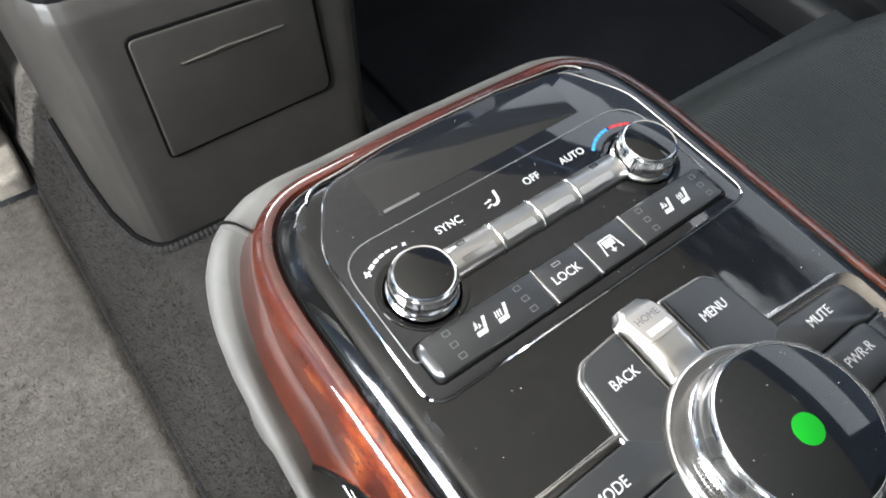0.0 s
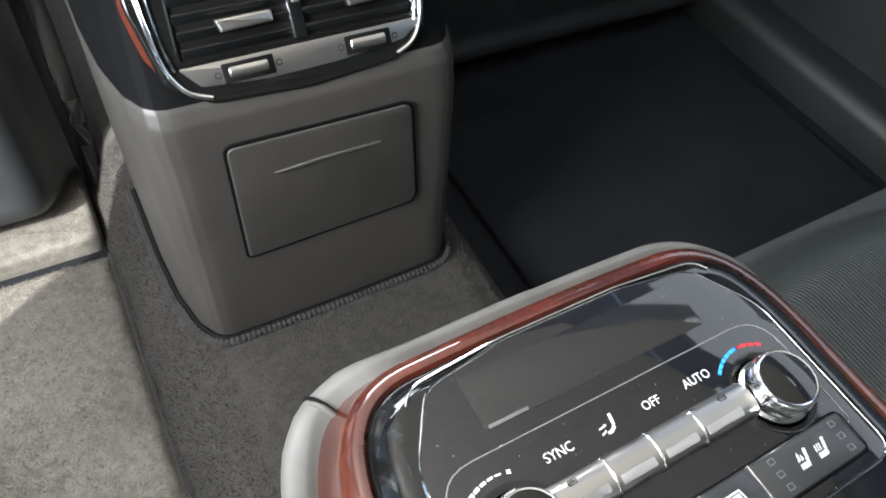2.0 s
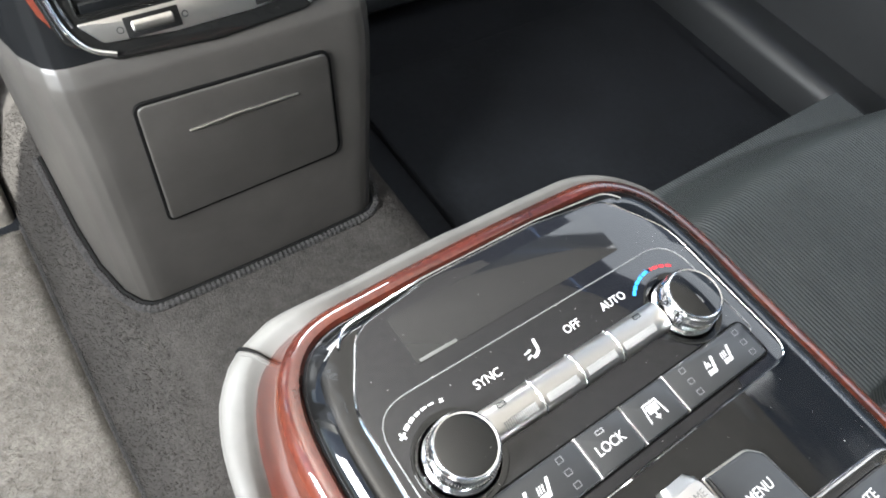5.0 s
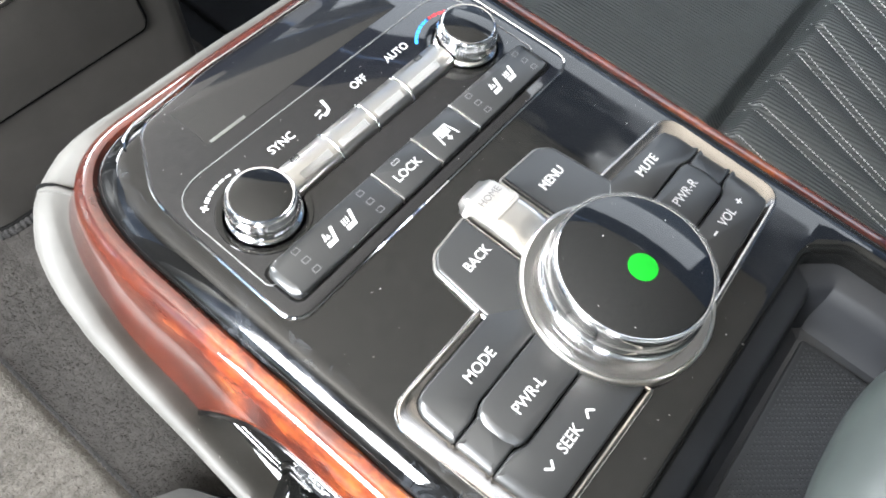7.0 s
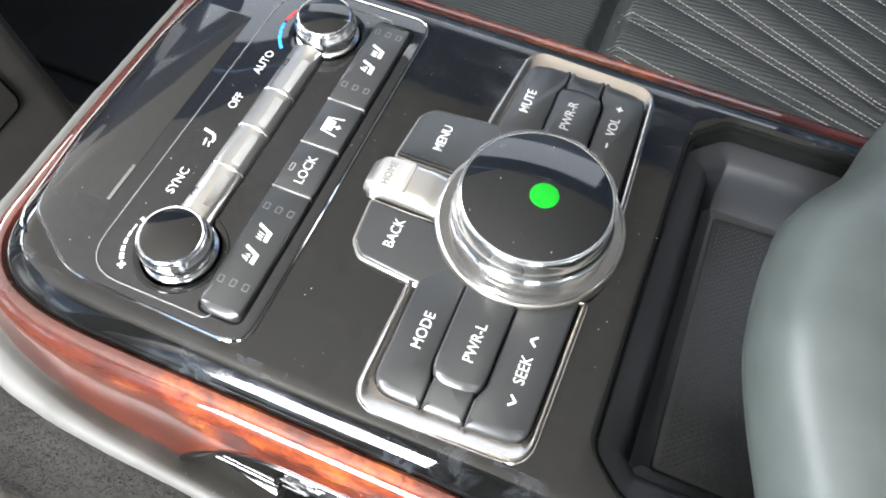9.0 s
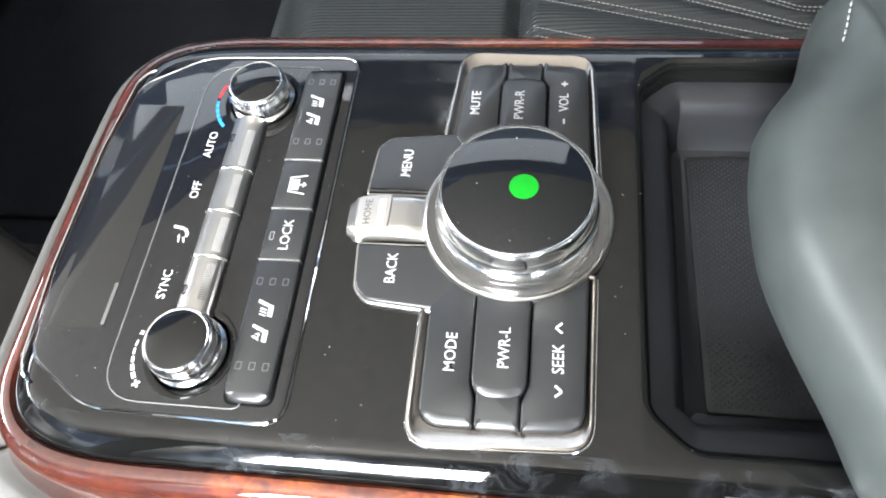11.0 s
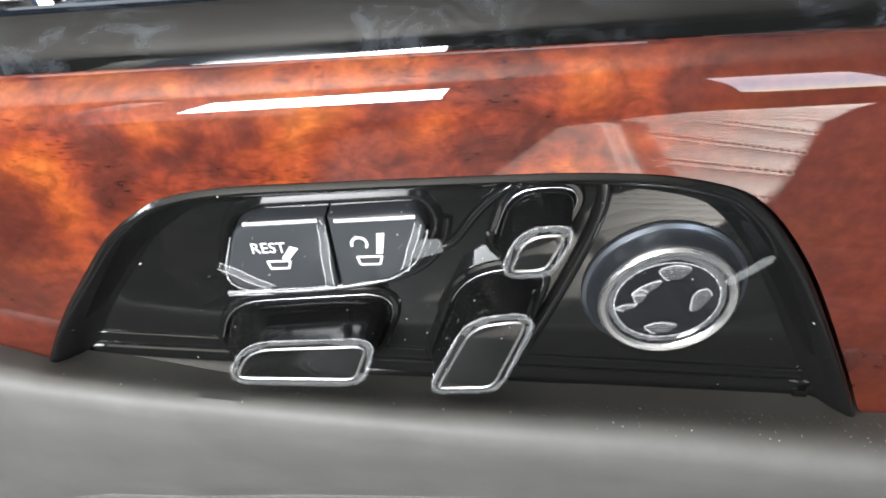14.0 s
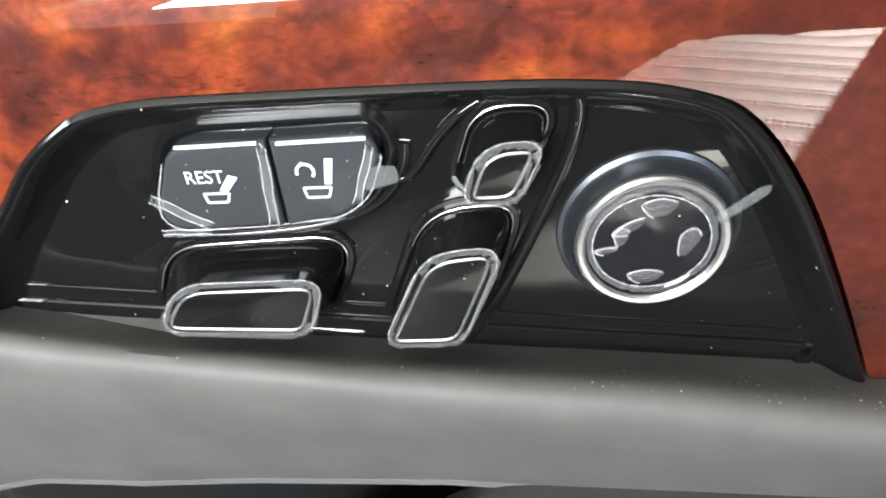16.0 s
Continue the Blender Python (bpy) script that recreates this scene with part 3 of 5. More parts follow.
for x, hot in ((-0.0605, False), (0.0575, True)):
    k = part("knob", turned([(0.0140, 0.0010), (0.0140, 0.0020), (0.0136, 0.0026), (0.0129, 0.0029), (0.0125, 0.0034), (0.0125, 0.0046), (0.0129, 0.0049), (0.0129, 0.0094), (0.0126, 0.0099), (0.0126, 0.0116), (0.0122, 0.0128), (0.0115, 0.0134), (0.0110, 0.0132)], 72, (x, 0.1145)), soft_chrome, climate, "chrome rotary knob with a knurled edge")
    part("cap", turned([(0.0111, 0.0128), (0.0109, 0.0134), (0.0104, 0.0136), (0.0, 0.0137)], 48, (x, 0.1145)), gloss_black, k)
    b = bmesh.new()
    for i in range(72):
        a = 2 * math.pi * i / 72
        c, s = math.cos(a), math.sin(a)
        t = (-s * 0.00028, c * 0.00028)
        r0, r1 = 0.0127, 0.01325
        q = [(x + c * r0 + t[0], 0.1145 + s * r0 + t[1]), (x + c * r1, 0.1145 + s * r1), (x + c * r0 - t[0], 0.1145 + s * r0 - t[1])]
        loops(b, [[(p[0], p[1], 0.0052) for p in q], [(p[0], p[1], 0.0092) for p in q]], True, False, True)
    part("knurling", b, chrome, k, smooth=False)
    part("well", turned([(0.0176, 0.0013), (0.0174, 0.0019), (0.0166, 0.0020), (0.0150, 0.0013)], 64, (x, 0.1145)), gloss_black, k)
    if hot:
        for a in range(88, 130, 8):
            part("scale_mark", decal([arc_shape(x, 0.1145, 0.0212, a, a + 6.6, 0.0014)], 0.0013), blue_print, climate, "blue cold scale mark")
        for a in range(58, 86, 9):
            part("scale_mark", decal([arc_shape(x, 0.1145, 0.0212, a, a + 7, 0.0014)], 0.0013), red_print, climate, "red warm scale mark")
    else:
        for i in range(5):
            a = 82 + 8.5 * i
            part("scale_mark", decal([arc_shape(x, 0.1145, 0.0212, a, a + 6.5, 0.0007 + 0.00022 * i)], 0.0013), white_print, climate, "white fan speed mark")
        for fa, fs in ((129, 0.0034), (74, 0.0022)):
            fx, fy = x + 0.0212 * math.cos(radians(fa)), 0.1145 + 0.0212 * math.sin(radians(fa))
            for k_, a in enumerate((0.5, 2.07)):
                blade = bar_shape((0.45 * math.cos(a), 0.45 * math.sin(a)), (-0.45 * math.cos(a), -0.45 * math.sin(a)), 0.26)
                part("fan_blade", decal(moved([blade], fx, fy, fs), 0.0013 + 0.0001 * k_), white_print, climate)


def bar_segment(x0, x1):
    def fn(u, v):
        a = math.pi * v
        return (x0 + (x1 - x0) * u, 0.1168 - 0.0071 * math.cos(a), 0.0012 + 0.0056 * math.sin(a) ** 0.8)
    return grid(fn, 2, 20)


cuts = [-0.0490, -0.0240, -0.0035, 0.0170, 0.0445]
for i, (a, b) in enumerate(zip(cuts, cuts[1:])):
    seg = part("toggle_key", bar_segment(a + 0.0003, b - 0.0003), satin, climate, "brushed silver toggle key with fine ribs")
    t0, t1 = (a + 0.007, b - 0.002) if i == 0 else ((a + 0.002, b - 0.007) if i == 3 else (a + 0.0025, b - 0.0025))
    n = int((t1 - t0) / 0.0009)
    part("ribs", decal([bar_shape((t0 + 0.0009 * j, 0.1118), (t0 + 0.0009 * j, 0.1150), 0.00032) for j in range(n)], 0.0, 0.0004), grey_print, seg, turn=pose(0, 0.1134, 0.0062, 20, 0, 0) @ pose(0, -0.1134, 0))
    if i in (0, 3):
        cx = a + 0.0105 if i == 0 else b - 0.012
        part("lamp_window", decal(ring_shape(box(cx - 0.0017, cx + 0.0017, 0.1200, 0.1216), 0.0004), 0.0060, 0.0004), soft_black, seg)
    if i:
        part("key_gap", tube([(a, 0.1168 - 0.0073 * math.cos(math.pi * v / 14), 0.0013 + 0.0058 * math.sin(math.pi * v / 14) ** 0.8) for v in range(15)], 0.00035), chrome, climate)
for text, x in (("SYNC", -0.0345), ("OFF", 0.009), ("AUTO", 0.0325)):
    lettering(text, 0.0052, x, 0.1325, 0.00135, white_print, climate, squeeze=0.95, bold=0.00002)
part("airflow_icon", decal(moved(PERSON_FREE_VENT, -0.0125, 0.1325, 0.0058), 0.0013), white_print, climate)
dim_print = mat("dim_print", (0.13, 0.13, 0.135), 0.4)
keys = [(-0.0780, -0.0233), (-0.0229, -0.0003), (0.0001, 0.0235), (0.0239, 0.0745)]
for i, (a, b) in enumerate(keys):
    ra = 0.0055 if i == 0 else 0.0014
    rb = 0.0055 if i == 3 else 0.0014
    o = rounded([(a, 0.0803), (b, 0.0803), (b, 0.0968), (a, 0.0968)], [ra, rb, rb, ra])
    k = part("button", key_body(o, 0.0042, 0.0780 if i == 0 else (0.0745 if i == 3 else 0.2)), soft_black, climate, "soft black key")
    if i in (0, 3):
        cx = -0.049 if i == 0 else 0.0495
        for j, gl in enumerate((FAN_GLYPH, HEAT_GLYPH)):
            part("seat_icon", decal(moved(gl, cx - 0.0048 + 0.0098 * j, 0.0885, 0.0057), 0.00424), white_print, k)
        for s in (-1, 1):
            for j in range(3):
                cy = 0.0938 - 0.0050 * j
                cc = cx + s * 0.0165 + (-0.0008 + 0.0012 * j) * 0
                part("lamp_window", decal(ring_shape(box(cc - 0.0013, cc + 0.0013, cy - 0.0010, cy + 0.0010), 0.0003), 0.00424), dim_print, k)
    elif i == 1:
        lettering("LOCK", 0.0054, -0.0122, 0.0880, 0.00424, white_print, k, squeeze=0.95, bold=0.00002)
        part("lamp_window", decal(ring_shape(box(-0.0146, -0.0112, 0.0930, 0.0944), 0.0003), 0.00424), grey_print, k)
    else:
        part("defrost_icon", decal(moved(BOARD_GLYPH, 0.0112, 0.0885, 0.0072), 0.00424), white_print, k)
    if i:
        part("key_gap", block(a - 0.00035, a - 0.00005, 0.0802, 0.0969, 0.0, 0.0043, 0, 0.0001), satin, climate)
part("key_well", rim(rounded(box(-0.0790, 0.0755, 0.0793, 0.0978), 0.0045), 0.0011, 0.0005, 0.0015, 0.0002), groove_black, climate)

# ---- media cluster ----
cluster = thing("media_control_cluster", "rear media controls with soft black keys in satin metal frames", "control panel")
for s in (-1, 1):
    SH = 0.0028 if s < 0 else 0.0

    def X(pts, up=0.0):
        q = [(s * x, y + up) for x, y in pts]
        return q if s > 0 else q[::-1]

    def R(radii):
        return radii if s > 0 else radii[::-1]
    if s < 0:
        F = rounded(X([(0.022, -0.0302), (0.0855, -0.0285), (0.0880, 0.0330), (0.0370, 0.0328), (0.026, 0.024)]), R([0.002, 0.010, 0.010, 0.003, 0.003]))
        W = rounded(X([(0.022, -0.0275), (0.0795, -0.0260), (0.0812, 0.0292), (0.0385, 0.0296), (0.026, 0.022)]), R([0.002, 0.0085, 0.0085, 0.002, 0.002]))
    else:
        F = rounded(X([(0.018, -0.0318), (0.0848, -0.0292), (0.0868, 0.0282), (0.0370, 0.0322), (0.026, 0.026)]), R([0.002, 0.010, 0.010, 0.003, 0.003]))
        W = rounded(X([(0.018, -0.0290), (0.0786, -0.0266), (0.0804, 0.0244), (0.0380, 0.0276), (0.026, 0.022)]), R([0.002, 0.0085, 0.0085, 0.002, 0.002]))
    lip = inset(F, 0.0018)
    b = bmesh.new()
    loops(b, [[(p.x, p.y, z) for p in inset(F, d)] for d, z in ((0, -0.0005), (0, 0.0016), (0.0004, 0.0024), (0.0011, 0.0027), (0.0018, 0.0024))] + [[(p.x + (q.x - p.x) * f, p.y + (q.y - p.y) * f, z) for p, q in zip(lip, W)] for f, z in ((0.25, 0.0019), (0.6, 0.0012), (1.0, 0.0008), (1.02, -0.0005))])
    part("frame", b, frame_satin, cluster, "dished satin metal key frame")
    part("frame_edge", rim(inset(F, -0.0005), 0.0008, -0.0004, 0.0010, 0.0003), chrome, cluster)
    part("well", slab(inset(W, -0.0004), -0.0004, 0.0007, 0.0001), groove_black, cluster)
    top, low, end = (0.0288, -0.0254, 0.0806) if s < 0 else (0.0240, -0.0262, 0.0798)
    ky, kl = 0.0092 + SH, -0.0086 + SH
    O1 = rounded(X([(0.026, ky + 0.0006), (0.0650, ky + 0.0006), (0.0712, ky - 0.0014), (end, ky - 0.0014), (end, top), (0.0385, top + (0.0002 if s < 0 else 0.0030)), (0.028, 0.021)]), R([0.0014, 0.006, 0.004, 0.0014, 0.0080, 0.003, 0.0014]))
    O2 = rounded(X([(0.026, -0.0098 + SH), (0.0704, -0.0093 + SH), (0.0710, 0.0092 + SH), (0.026, 0.0094 + SH)]), R([0.0014, 0.0075, 0.0075, 0.0014]))
    O3 = rounded(X([(0.020, low - 0.0016), (end - 0.0014, low), (end, kl + 0.0008), (0.0712, kl + 0.0008), (0.0650, kl - 0.0016), (0.026, kl - 0.0016)]), R([0.0014, 0.0080, 0.0014, 0.004, 0.006, 0.0014]))
    O4 = rounded(X([(0.0640, kl + 0.0012), (end, kl + 0.0012), (end, ky - 0.0018), (0.0640, ky - 0.0018)]), 0.0014)
    texts = ("MODE", "PWR-L", "SEEK") if s < 0 else ("MUTE", "PWR-R", "VOL")
    tx = (-0.0553, -0.0532, -0.0555) if s < 0 else (0.0560, 0.0540, 0.0568)
    for o, h, t, x, y in ((O1, 0.0036, texts[0], tx[0], 0.0198), (O2, 0.0050, texts[1], tx[1], 0.0015), (O3, 0.0036, texts[2], tx[2], -0.0168), (O4, 0.0033, None, 0, 0)):
        k = part("button", key_body(o, h, 0.0708 if o is O2 else end), soft_black, cluster, "soft black key with a bevelled outer end")
        if t:
            lettering(t, 0.0056, x, y, h + 0.00004, white_print, k, squeeze=0.9, bold=0.00001)
    if s < 0:
        k = [((-0.0668 + 0.0225 * j, -0.0168), 1 if j else -1) for j in (0, 1)]
        marks = []
        for (cx, cy), d in k:
            marks += [bar_shape((cx - 0.0019, cy - 0.0010 * d), (cx, cy + 0.0012 * d), 0.0008), bar_shape((cx + 0.0019, cy - 0.0010 * d), (cx, cy + 0.0012 * d), 0.0008)]
        part("arrow_marks", decal(marks, 0.00364), white_print, cluster)
    else:
        part("plus_minus_marks", decal([bar_shape((0.0655, -0.0168), (0.0683, -0.0168), 0.0007), bar_shape((0.0669, -0.0182), (0.0669, -0.0154), 0.0007), bar_shape((0.0455, -0.0168), (0.0480, -0.0168), 0.0007)], 0.00364), white_print, cluster)
for s, t in ((1, "MENU"), (-1, "BACK")):
    x0 = 0.0098 if s > 0 else 0.0134
    q = [(s * x, y) for x, y in [(x0, 0.020), (0.040, 0.020), (0.0392, 0.0320), (0.0370, 0.0535), (0.0320, 0.0580), (x0, 0.0595)]]
    o = rounded(q if s > 0 else q[::-1], [0.001, 0.002, 0.004, 0.005, 0.006, 0.001] if s > 0 else [0.001, 0.006, 0.005, 0.004, 0.002, 0.001])
    part("button_edge", rim(inset(o, -0.0008), 0.0011, -0.0003, 0.0020, 0.0003), satin, cluster)
    k = part("button", slab(o, 0.0, 0.0034, 0.0013), soft_black, cluster, "soft black key")
    lettering(t, 0.0056, s * 0.0240, 0.0450, 0.00344, white_print, k, squeeze=0.88, bold=0.00001)


def home_fn(u, v):
    y = 0.030 + 0.0355 * v
    half = 0.0106 - 0.0006 * v - 0.003 * smoothstep(0.9, 1.0, v)
    a = math.pi * (1 - u)
    z = 0.0046 + 0.0030 * smoothstep(0.0, 0.35, v) - 0.0028 * smoothstep(0.55, 1.0, v) - 0.0022 * smoothstep(0.9, 1.0, v)
    c = math.cos(a)
    return (-0.0018 + half * c, y, -0.0002 + (z + 0.0002) * (1 - abs(c) ** 7))


home = part("home_key", grid(home_fn, 28, 24), satin, cluster, "raised satin silver lever key")
HM = pose(-0.0018, 0.0550, 0.00672, -10, 0, 0)
plate = part("plate", slab(rounded(box(-0.0074, 0.0074, -0.0072, 0.0066), 0.0022), -0.0012, 0.0003, 0.0003), mat("beige_satin", (0.50, 0.47, 0.44), 0.42, 0.9), home, "flat satin plate", turn=HM)
lettering("HOME", 0.0043, 0, 0.0018, 0.00034, mat("faint_print", (0.12, 0.115, 0.11), 0.5), plate, squeeze=0.95)
part("ribs", decal([bar_shape((-0.0050 + 0.0010 * j, -0.0052), (-0.0050 + 0.0010 * j, -0.0024), 0.0005) for j in range(11)], 0.0003, 0.0002), white_print, plate)

dial = thing("control_dial", "large chrome rotary dial with glossy black cap and green dot", "dial")
part("base_ring", turned([(0.0359, 0.0), (0.0359, 0.0050), (0.0356, 0.0057), (0.0350, 0.0060), (0.0344, 0.0057), (0.0341, 0.0052)], 96), satin, dial, "thin satin base ring")
part("well", turned([(0.0342, 0.0055), (0.0336, 0.0053), (0.0312, 0.0051), (0.0296, 0.0051)], 96), mat("well_satin", (0.20, 0.20, 0.20), 0.26, 1.0), dial, "satin well round the dial")
part("knob_body", turned([(0.0297, 0.0049), (0.0300, 0.0054), (0.0298, 0.0058), (0.0298, 0.0104), (0.0301, 0.0108), (0.0301, 0.0116), (0.0292, 0.0124), (0.0287, 0.0136), (0.0284, 0.0160), (0.0283, 0.0200), (0.0281, 0.0220), (0.0276, 0.0232), (0.0270, 0.0236), (0.0267, 0.0235)], 120), soft_chrome, dial, "chrome dial body")
b = bmesh.new()
for i in range(150):
    a = 2 * math.pi * i / 150
    c, s = math.cos(a), math.sin(a)
    t = (-s * 0.00052, c * 0.00052)
    r0, r1 = 0.0296, 0.0305
    for z0, z1 in ((0.0059, 0.0079), (0.0081, 0.0102)):
        q = [(c * r0 + t[0], s * r0 + t[1]), (c * r1, s * r1), (c * r0 - t[0], s * r0 - t[1])]
        loops(b, [[(p[0], p[1], z0) for p in q], [(p[0], p[1], z1) for p in q]], True, True, True)
part("knurling", b, mat("knurl_metal", (0.46, 0.45, 0.44), 0.2, 1.0), dial, smooth=False)
part("cap", turned([(0.0269, 0.0229), (0.0268, 0.0236), (0.0262, 0.0239), (0.0, 0.0241)], 96), cap_black, dial, "scuffed gloss black cap")
part("dot", turned([(0.0052, 0.0240), (0.0052, 0.02428), (0.0049, 0.02434), (0.0, 0.02434)], 40, (0, -0.0025)), green_dot, dial, "bright green round sticker")
clear_film = mat("clear_film", (0.6, 0.61, 0.62), 0.2, spec=0.5)
clear_film.node_tree.nodes["Principled BSDF"].inputs["Alpha"].default_value = 0.10
film_gloss = mat("film_bubble", (0.5, 0.5, 0.5), 0.08, spec=0.9)
film_gloss.node_tree.nodes["Principled BSDF"].inputs["Alpha"].default_value = 0.11
tab_film = mat("tab_film", (0.30, 0.31, 0.31), 0.3, spec=0.3)
tab_film.node_tree.nodes["Principled BSDF"].inputs["Alpha"].default_value = 0.15
# see-through white for thin tubes that paint the glints on film edges
film_glint = mat("film_glint", (0.85, 0.85, 0.86), 0.12, spec=0.9)
film_glint.node_tree.nodes["Principled BSDF"].inputs["Alpha"].default_value = 0.20
rnd = random.Random(4)


def film_strip(path, width, m=None):
    """A wrinkled band of clear protective film."""
    bm_ = bmesh.new()
    prev = None
    for i, p in enumerate(path):
        p = Vector(p)
        e = (Vector(path[(i + 1) % len(path)]) - Vector(path[i - 1])).normalized()
        n_ = Vector((-e.y, e.x, 0))
        w_ = width * (0.6 + 0.8 * rnd.random())
        row = [bm_.verts.new(p + n_ * w_ * f + Vector((0, 0, rnd.uniform(0, 0.0006)))) for f in (-0.5, 0.0, 0.5)]
        if prev:
            for j in (0, 1):
                bm_.faces.new((prev[j], prev[j + 1], row[j + 1], row[j]))
        prev = row
    return bm_


part("film", film_strip([(0.0277 * math.cos(a), 0.0277 * math.sin(a), 0.0233) for a in [i * 2 * math.pi / 90 for i in range(91)]], 0.0012), clear_film, dial, "crinkled clear protective film")

# ---- tray and armrest ----
tray = thing("storage_tray", "black storage tray with a dimpled rubber mat", "tray")


def tray_shell():
    b_ = bmesh.new()
    rings = []
    for d, z in ((0.0041, -0.0105), (0.0125, -0.0125), (0.0145, -0.0145), (0.0165, -0.020), (0.0185, -0.031), (0.0215, -0.0365), (0.026, -0.038)):
        rings.append([(p.x, p.y, z) for p in inset(HOLE, d)])
    loops(b_, rings, True, False, True)
    return b_


part("liner", tray_shell(), tray_black, tray, "matt black tray liner")
mat_o = rounded(box(-0.058, 0.0605, -0.185, -0.0735), 0.002)
part("rubber_mat", slab(mat_o, -0.0385, -0.0365, 0.0006), ribbed_mat, tray, "dimpled black rubber mat")
b = bmesh.new()
row = 0
y = -0.0765
while y > -0.132:
    x = -0.0555 + (0.0012 if row % 2 else 0)
    while x < 0.0585:
        v = [b.verts.new((x + 0.0009 * c_, y + 0.0007 * s_, -0.0366)) for c_, s_ in ((1, 0), (0, 1), (-1, 0), (0, -1))]
        top = b.verts.new((x, y, -0.0361))
        for i in range(4):
            b.faces.new((v[i], v[(i + 1) % 4], top))
        x += 0.0024
    y -= 0.0014
    row += 1
tagged(part("dimpled_surface", b, ribbed_mat, tray, smooth=False), kind="stuff")

armrest = thing("armrest", "padded grey-green leather centre armrest with a rounded nose", "armrest")


ARM_FRONT = flowing([(0.0870, -0.360), (0.0875, -0.200), (0.0870, -0.122), (0.0800, -0.1100), (0.0530, -0.1005), (0.0310, -0.0860), (0.0150, -0.0815), (-0.0090, -0.0803), (-0.0270, -0.0815), (-0.0490, -0.0870), (-0.0730, -0.0948), (-0.0950, -0.1010), (-0.1070, -0.1110), (-0.1140, -0.1290), (-0.1150, -0.200), (-0.1150, -0.360)], 6)


def arm_rings():
    b_ = bmesh.new()
    rings = []
    for d, z in ((0.030, -0.004), (0.016, -0.003), (0.007, 0.001), (0.002, 0.008), (0.0, 0.017), (0.0005, 0.026), (0.003, 0.034), (0.008, 0.041), (0.016, 0.0455), (0.026, 0.0475), (0.036, 0.048)):
        rings.append([(p.x, p.y, z) for p in inset(ARM_FRONT, d)])
    loops(b_, rings, True, True, True)
    return b_


part("cushion", arm_rings(), arm_leather, armrest, "smooth grey-green leather cushion")
sewn = [(p.x, p.y, 0.0422) for p in inset(ARM_FRONT, 0.0085) if p.x > 0.045 and p.y > -0.30]
part("stitching", stitches(sewn, 0.0036, 0.0026, 0.00035), white_print, armrest, "pale stitching along the far edge")
part("trim", tube([(p.x, p.y, -0.0008) for p in inset(ARM_FRONT, 0.0095) if -0.068 < p.x < -0.018 and p.y > -0.11], 0.0011), chrome, armrest, "thin chrome edge strip")

# ---- seat switch panel ----
switches = thing("seat_switch_panel", "gloss black seat switch panel with film on its switches", "switch panel", TILT_M)
b = bmesh.new()
loops(b, [[(p.x, p.y, z) for p in inset(ARCH, d)] for d, z in ((0, -0.004), (0, 0.0068), (0.0004, 0.0080), (0.0013, 0.0087), (0.0024, 0.0082), (0.0046, 0.0045), (0.0068, 0.0008), (0.0085, -0.0004), (0.0085, -0.004))])
part("surround", b, gloss_black, switches, "gloss black rounded surround")
part("fascia", slab(inset(ARCH, 0.004), -0.006, -0.0005, 0.0002), gloss_black, switches)
PAN = flowing([(-0.0965, -0.0300), (-0.0908, -0.0215), (-0.0818, -0.0092), (-0.0715, 0.0003), (-0.0603, 0.0065), (-0.0507, 0.0090), (-0.0381, 0.0095), (-0.0018, 0.0096), (0.0217, 0.0097), (0.0446, 0.0088), (0.0556, 0.0040), (0.0641, -0.0044), (0.0730, -0.0174), (0.0865, -0.0505)], 5)
part("inner_step", rim(PAN, 0.0007, -0.001, 0.0002, 0.0002), gloss_black, switches)
part("ledge", rim(rounded([(-0.1000, -0.0335), (0.0880, -0.0535), (0.0880, -0.0700), (-0.1000, -0.0600)], 0.001), 0.004, -0.001, 0.0006, 0.0004), gloss_black, switches)
B = rounded([(-0.0553, -0.0142), (-0.0320, -0.0135), (-0.0160, -0.0120), (-0.0098, -0.0080), (-0.0062, 0.0015), (-0.0080, 0.0062), (-0.0420, 0.0056), (-0.0480, 0.0040)], [0.006, 0.02, 0.01, 0.012, 0.005, 0.005, 0.008, 0.012])
part("well", rim(inset(B, -0.0035), 0.0030, -0.001, 0.0012, 0.0012), gloss_black, switches, "raised gloss rim")
glass_key = speckled(mat("film_key", (0.032, 0.034, 0.037), 0.12), (0.032, 0.034, 0.037), scale=900, amount=0.77, smear=0.3)
for lo, hi in ((-0.06, -0.0278), (-0.0272, 0.0)):
    o = [p for p in B if lo <= p.x <= hi]
    ys = (0.0057, -0.0134)
    o = o + [Vector((hi, ys[1])), Vector((hi, ys[0]))] if lo < -0.05 else o + [Vector((lo, ys[0])), Vector((lo, ys[1]))]
    c = sum(o, Vector((0, 0))) / len(o)
    o.sort(key=lambda p: math.atan2(p.y - c.y, p.x - c.x))
    k = part("seat_key", slab(o, -0.0005, 0.0046, 0.0012), glass_key, switches, "seat key under clear film")
    # white tube that paints the bright highlight on the key's top edge
    part("key_highlight", tube([(max(lo + 0.0015, -0.0455), 0.0050, 0.0046), (min(hi - 0.0015, -0.0085), 0.0053, 0.0046)], 0.00042), white_print, k)
lettering("REST", 0.0040, -0.0415, -0.0017, 0.00464, white_print, switches, squeeze=0.92, bold=0.00001)
REC = [[(-0.55, -0.5), (0.35, -0.5), (0.5, -0.05), (-0.65, -0.05)]]
part("seat_icon", decal([q for o in moved(REC, -0.0395, -0.0050, 0.0045) for q in ring_shape(o, 0.0005)] + moved([[(0.1, 0.1), (0.45, 0.0), (1.05, 0.7), (0.65, 0.85)]], -0.0395, -0.0050, 0.0045), 0.0047), white_print, switches)
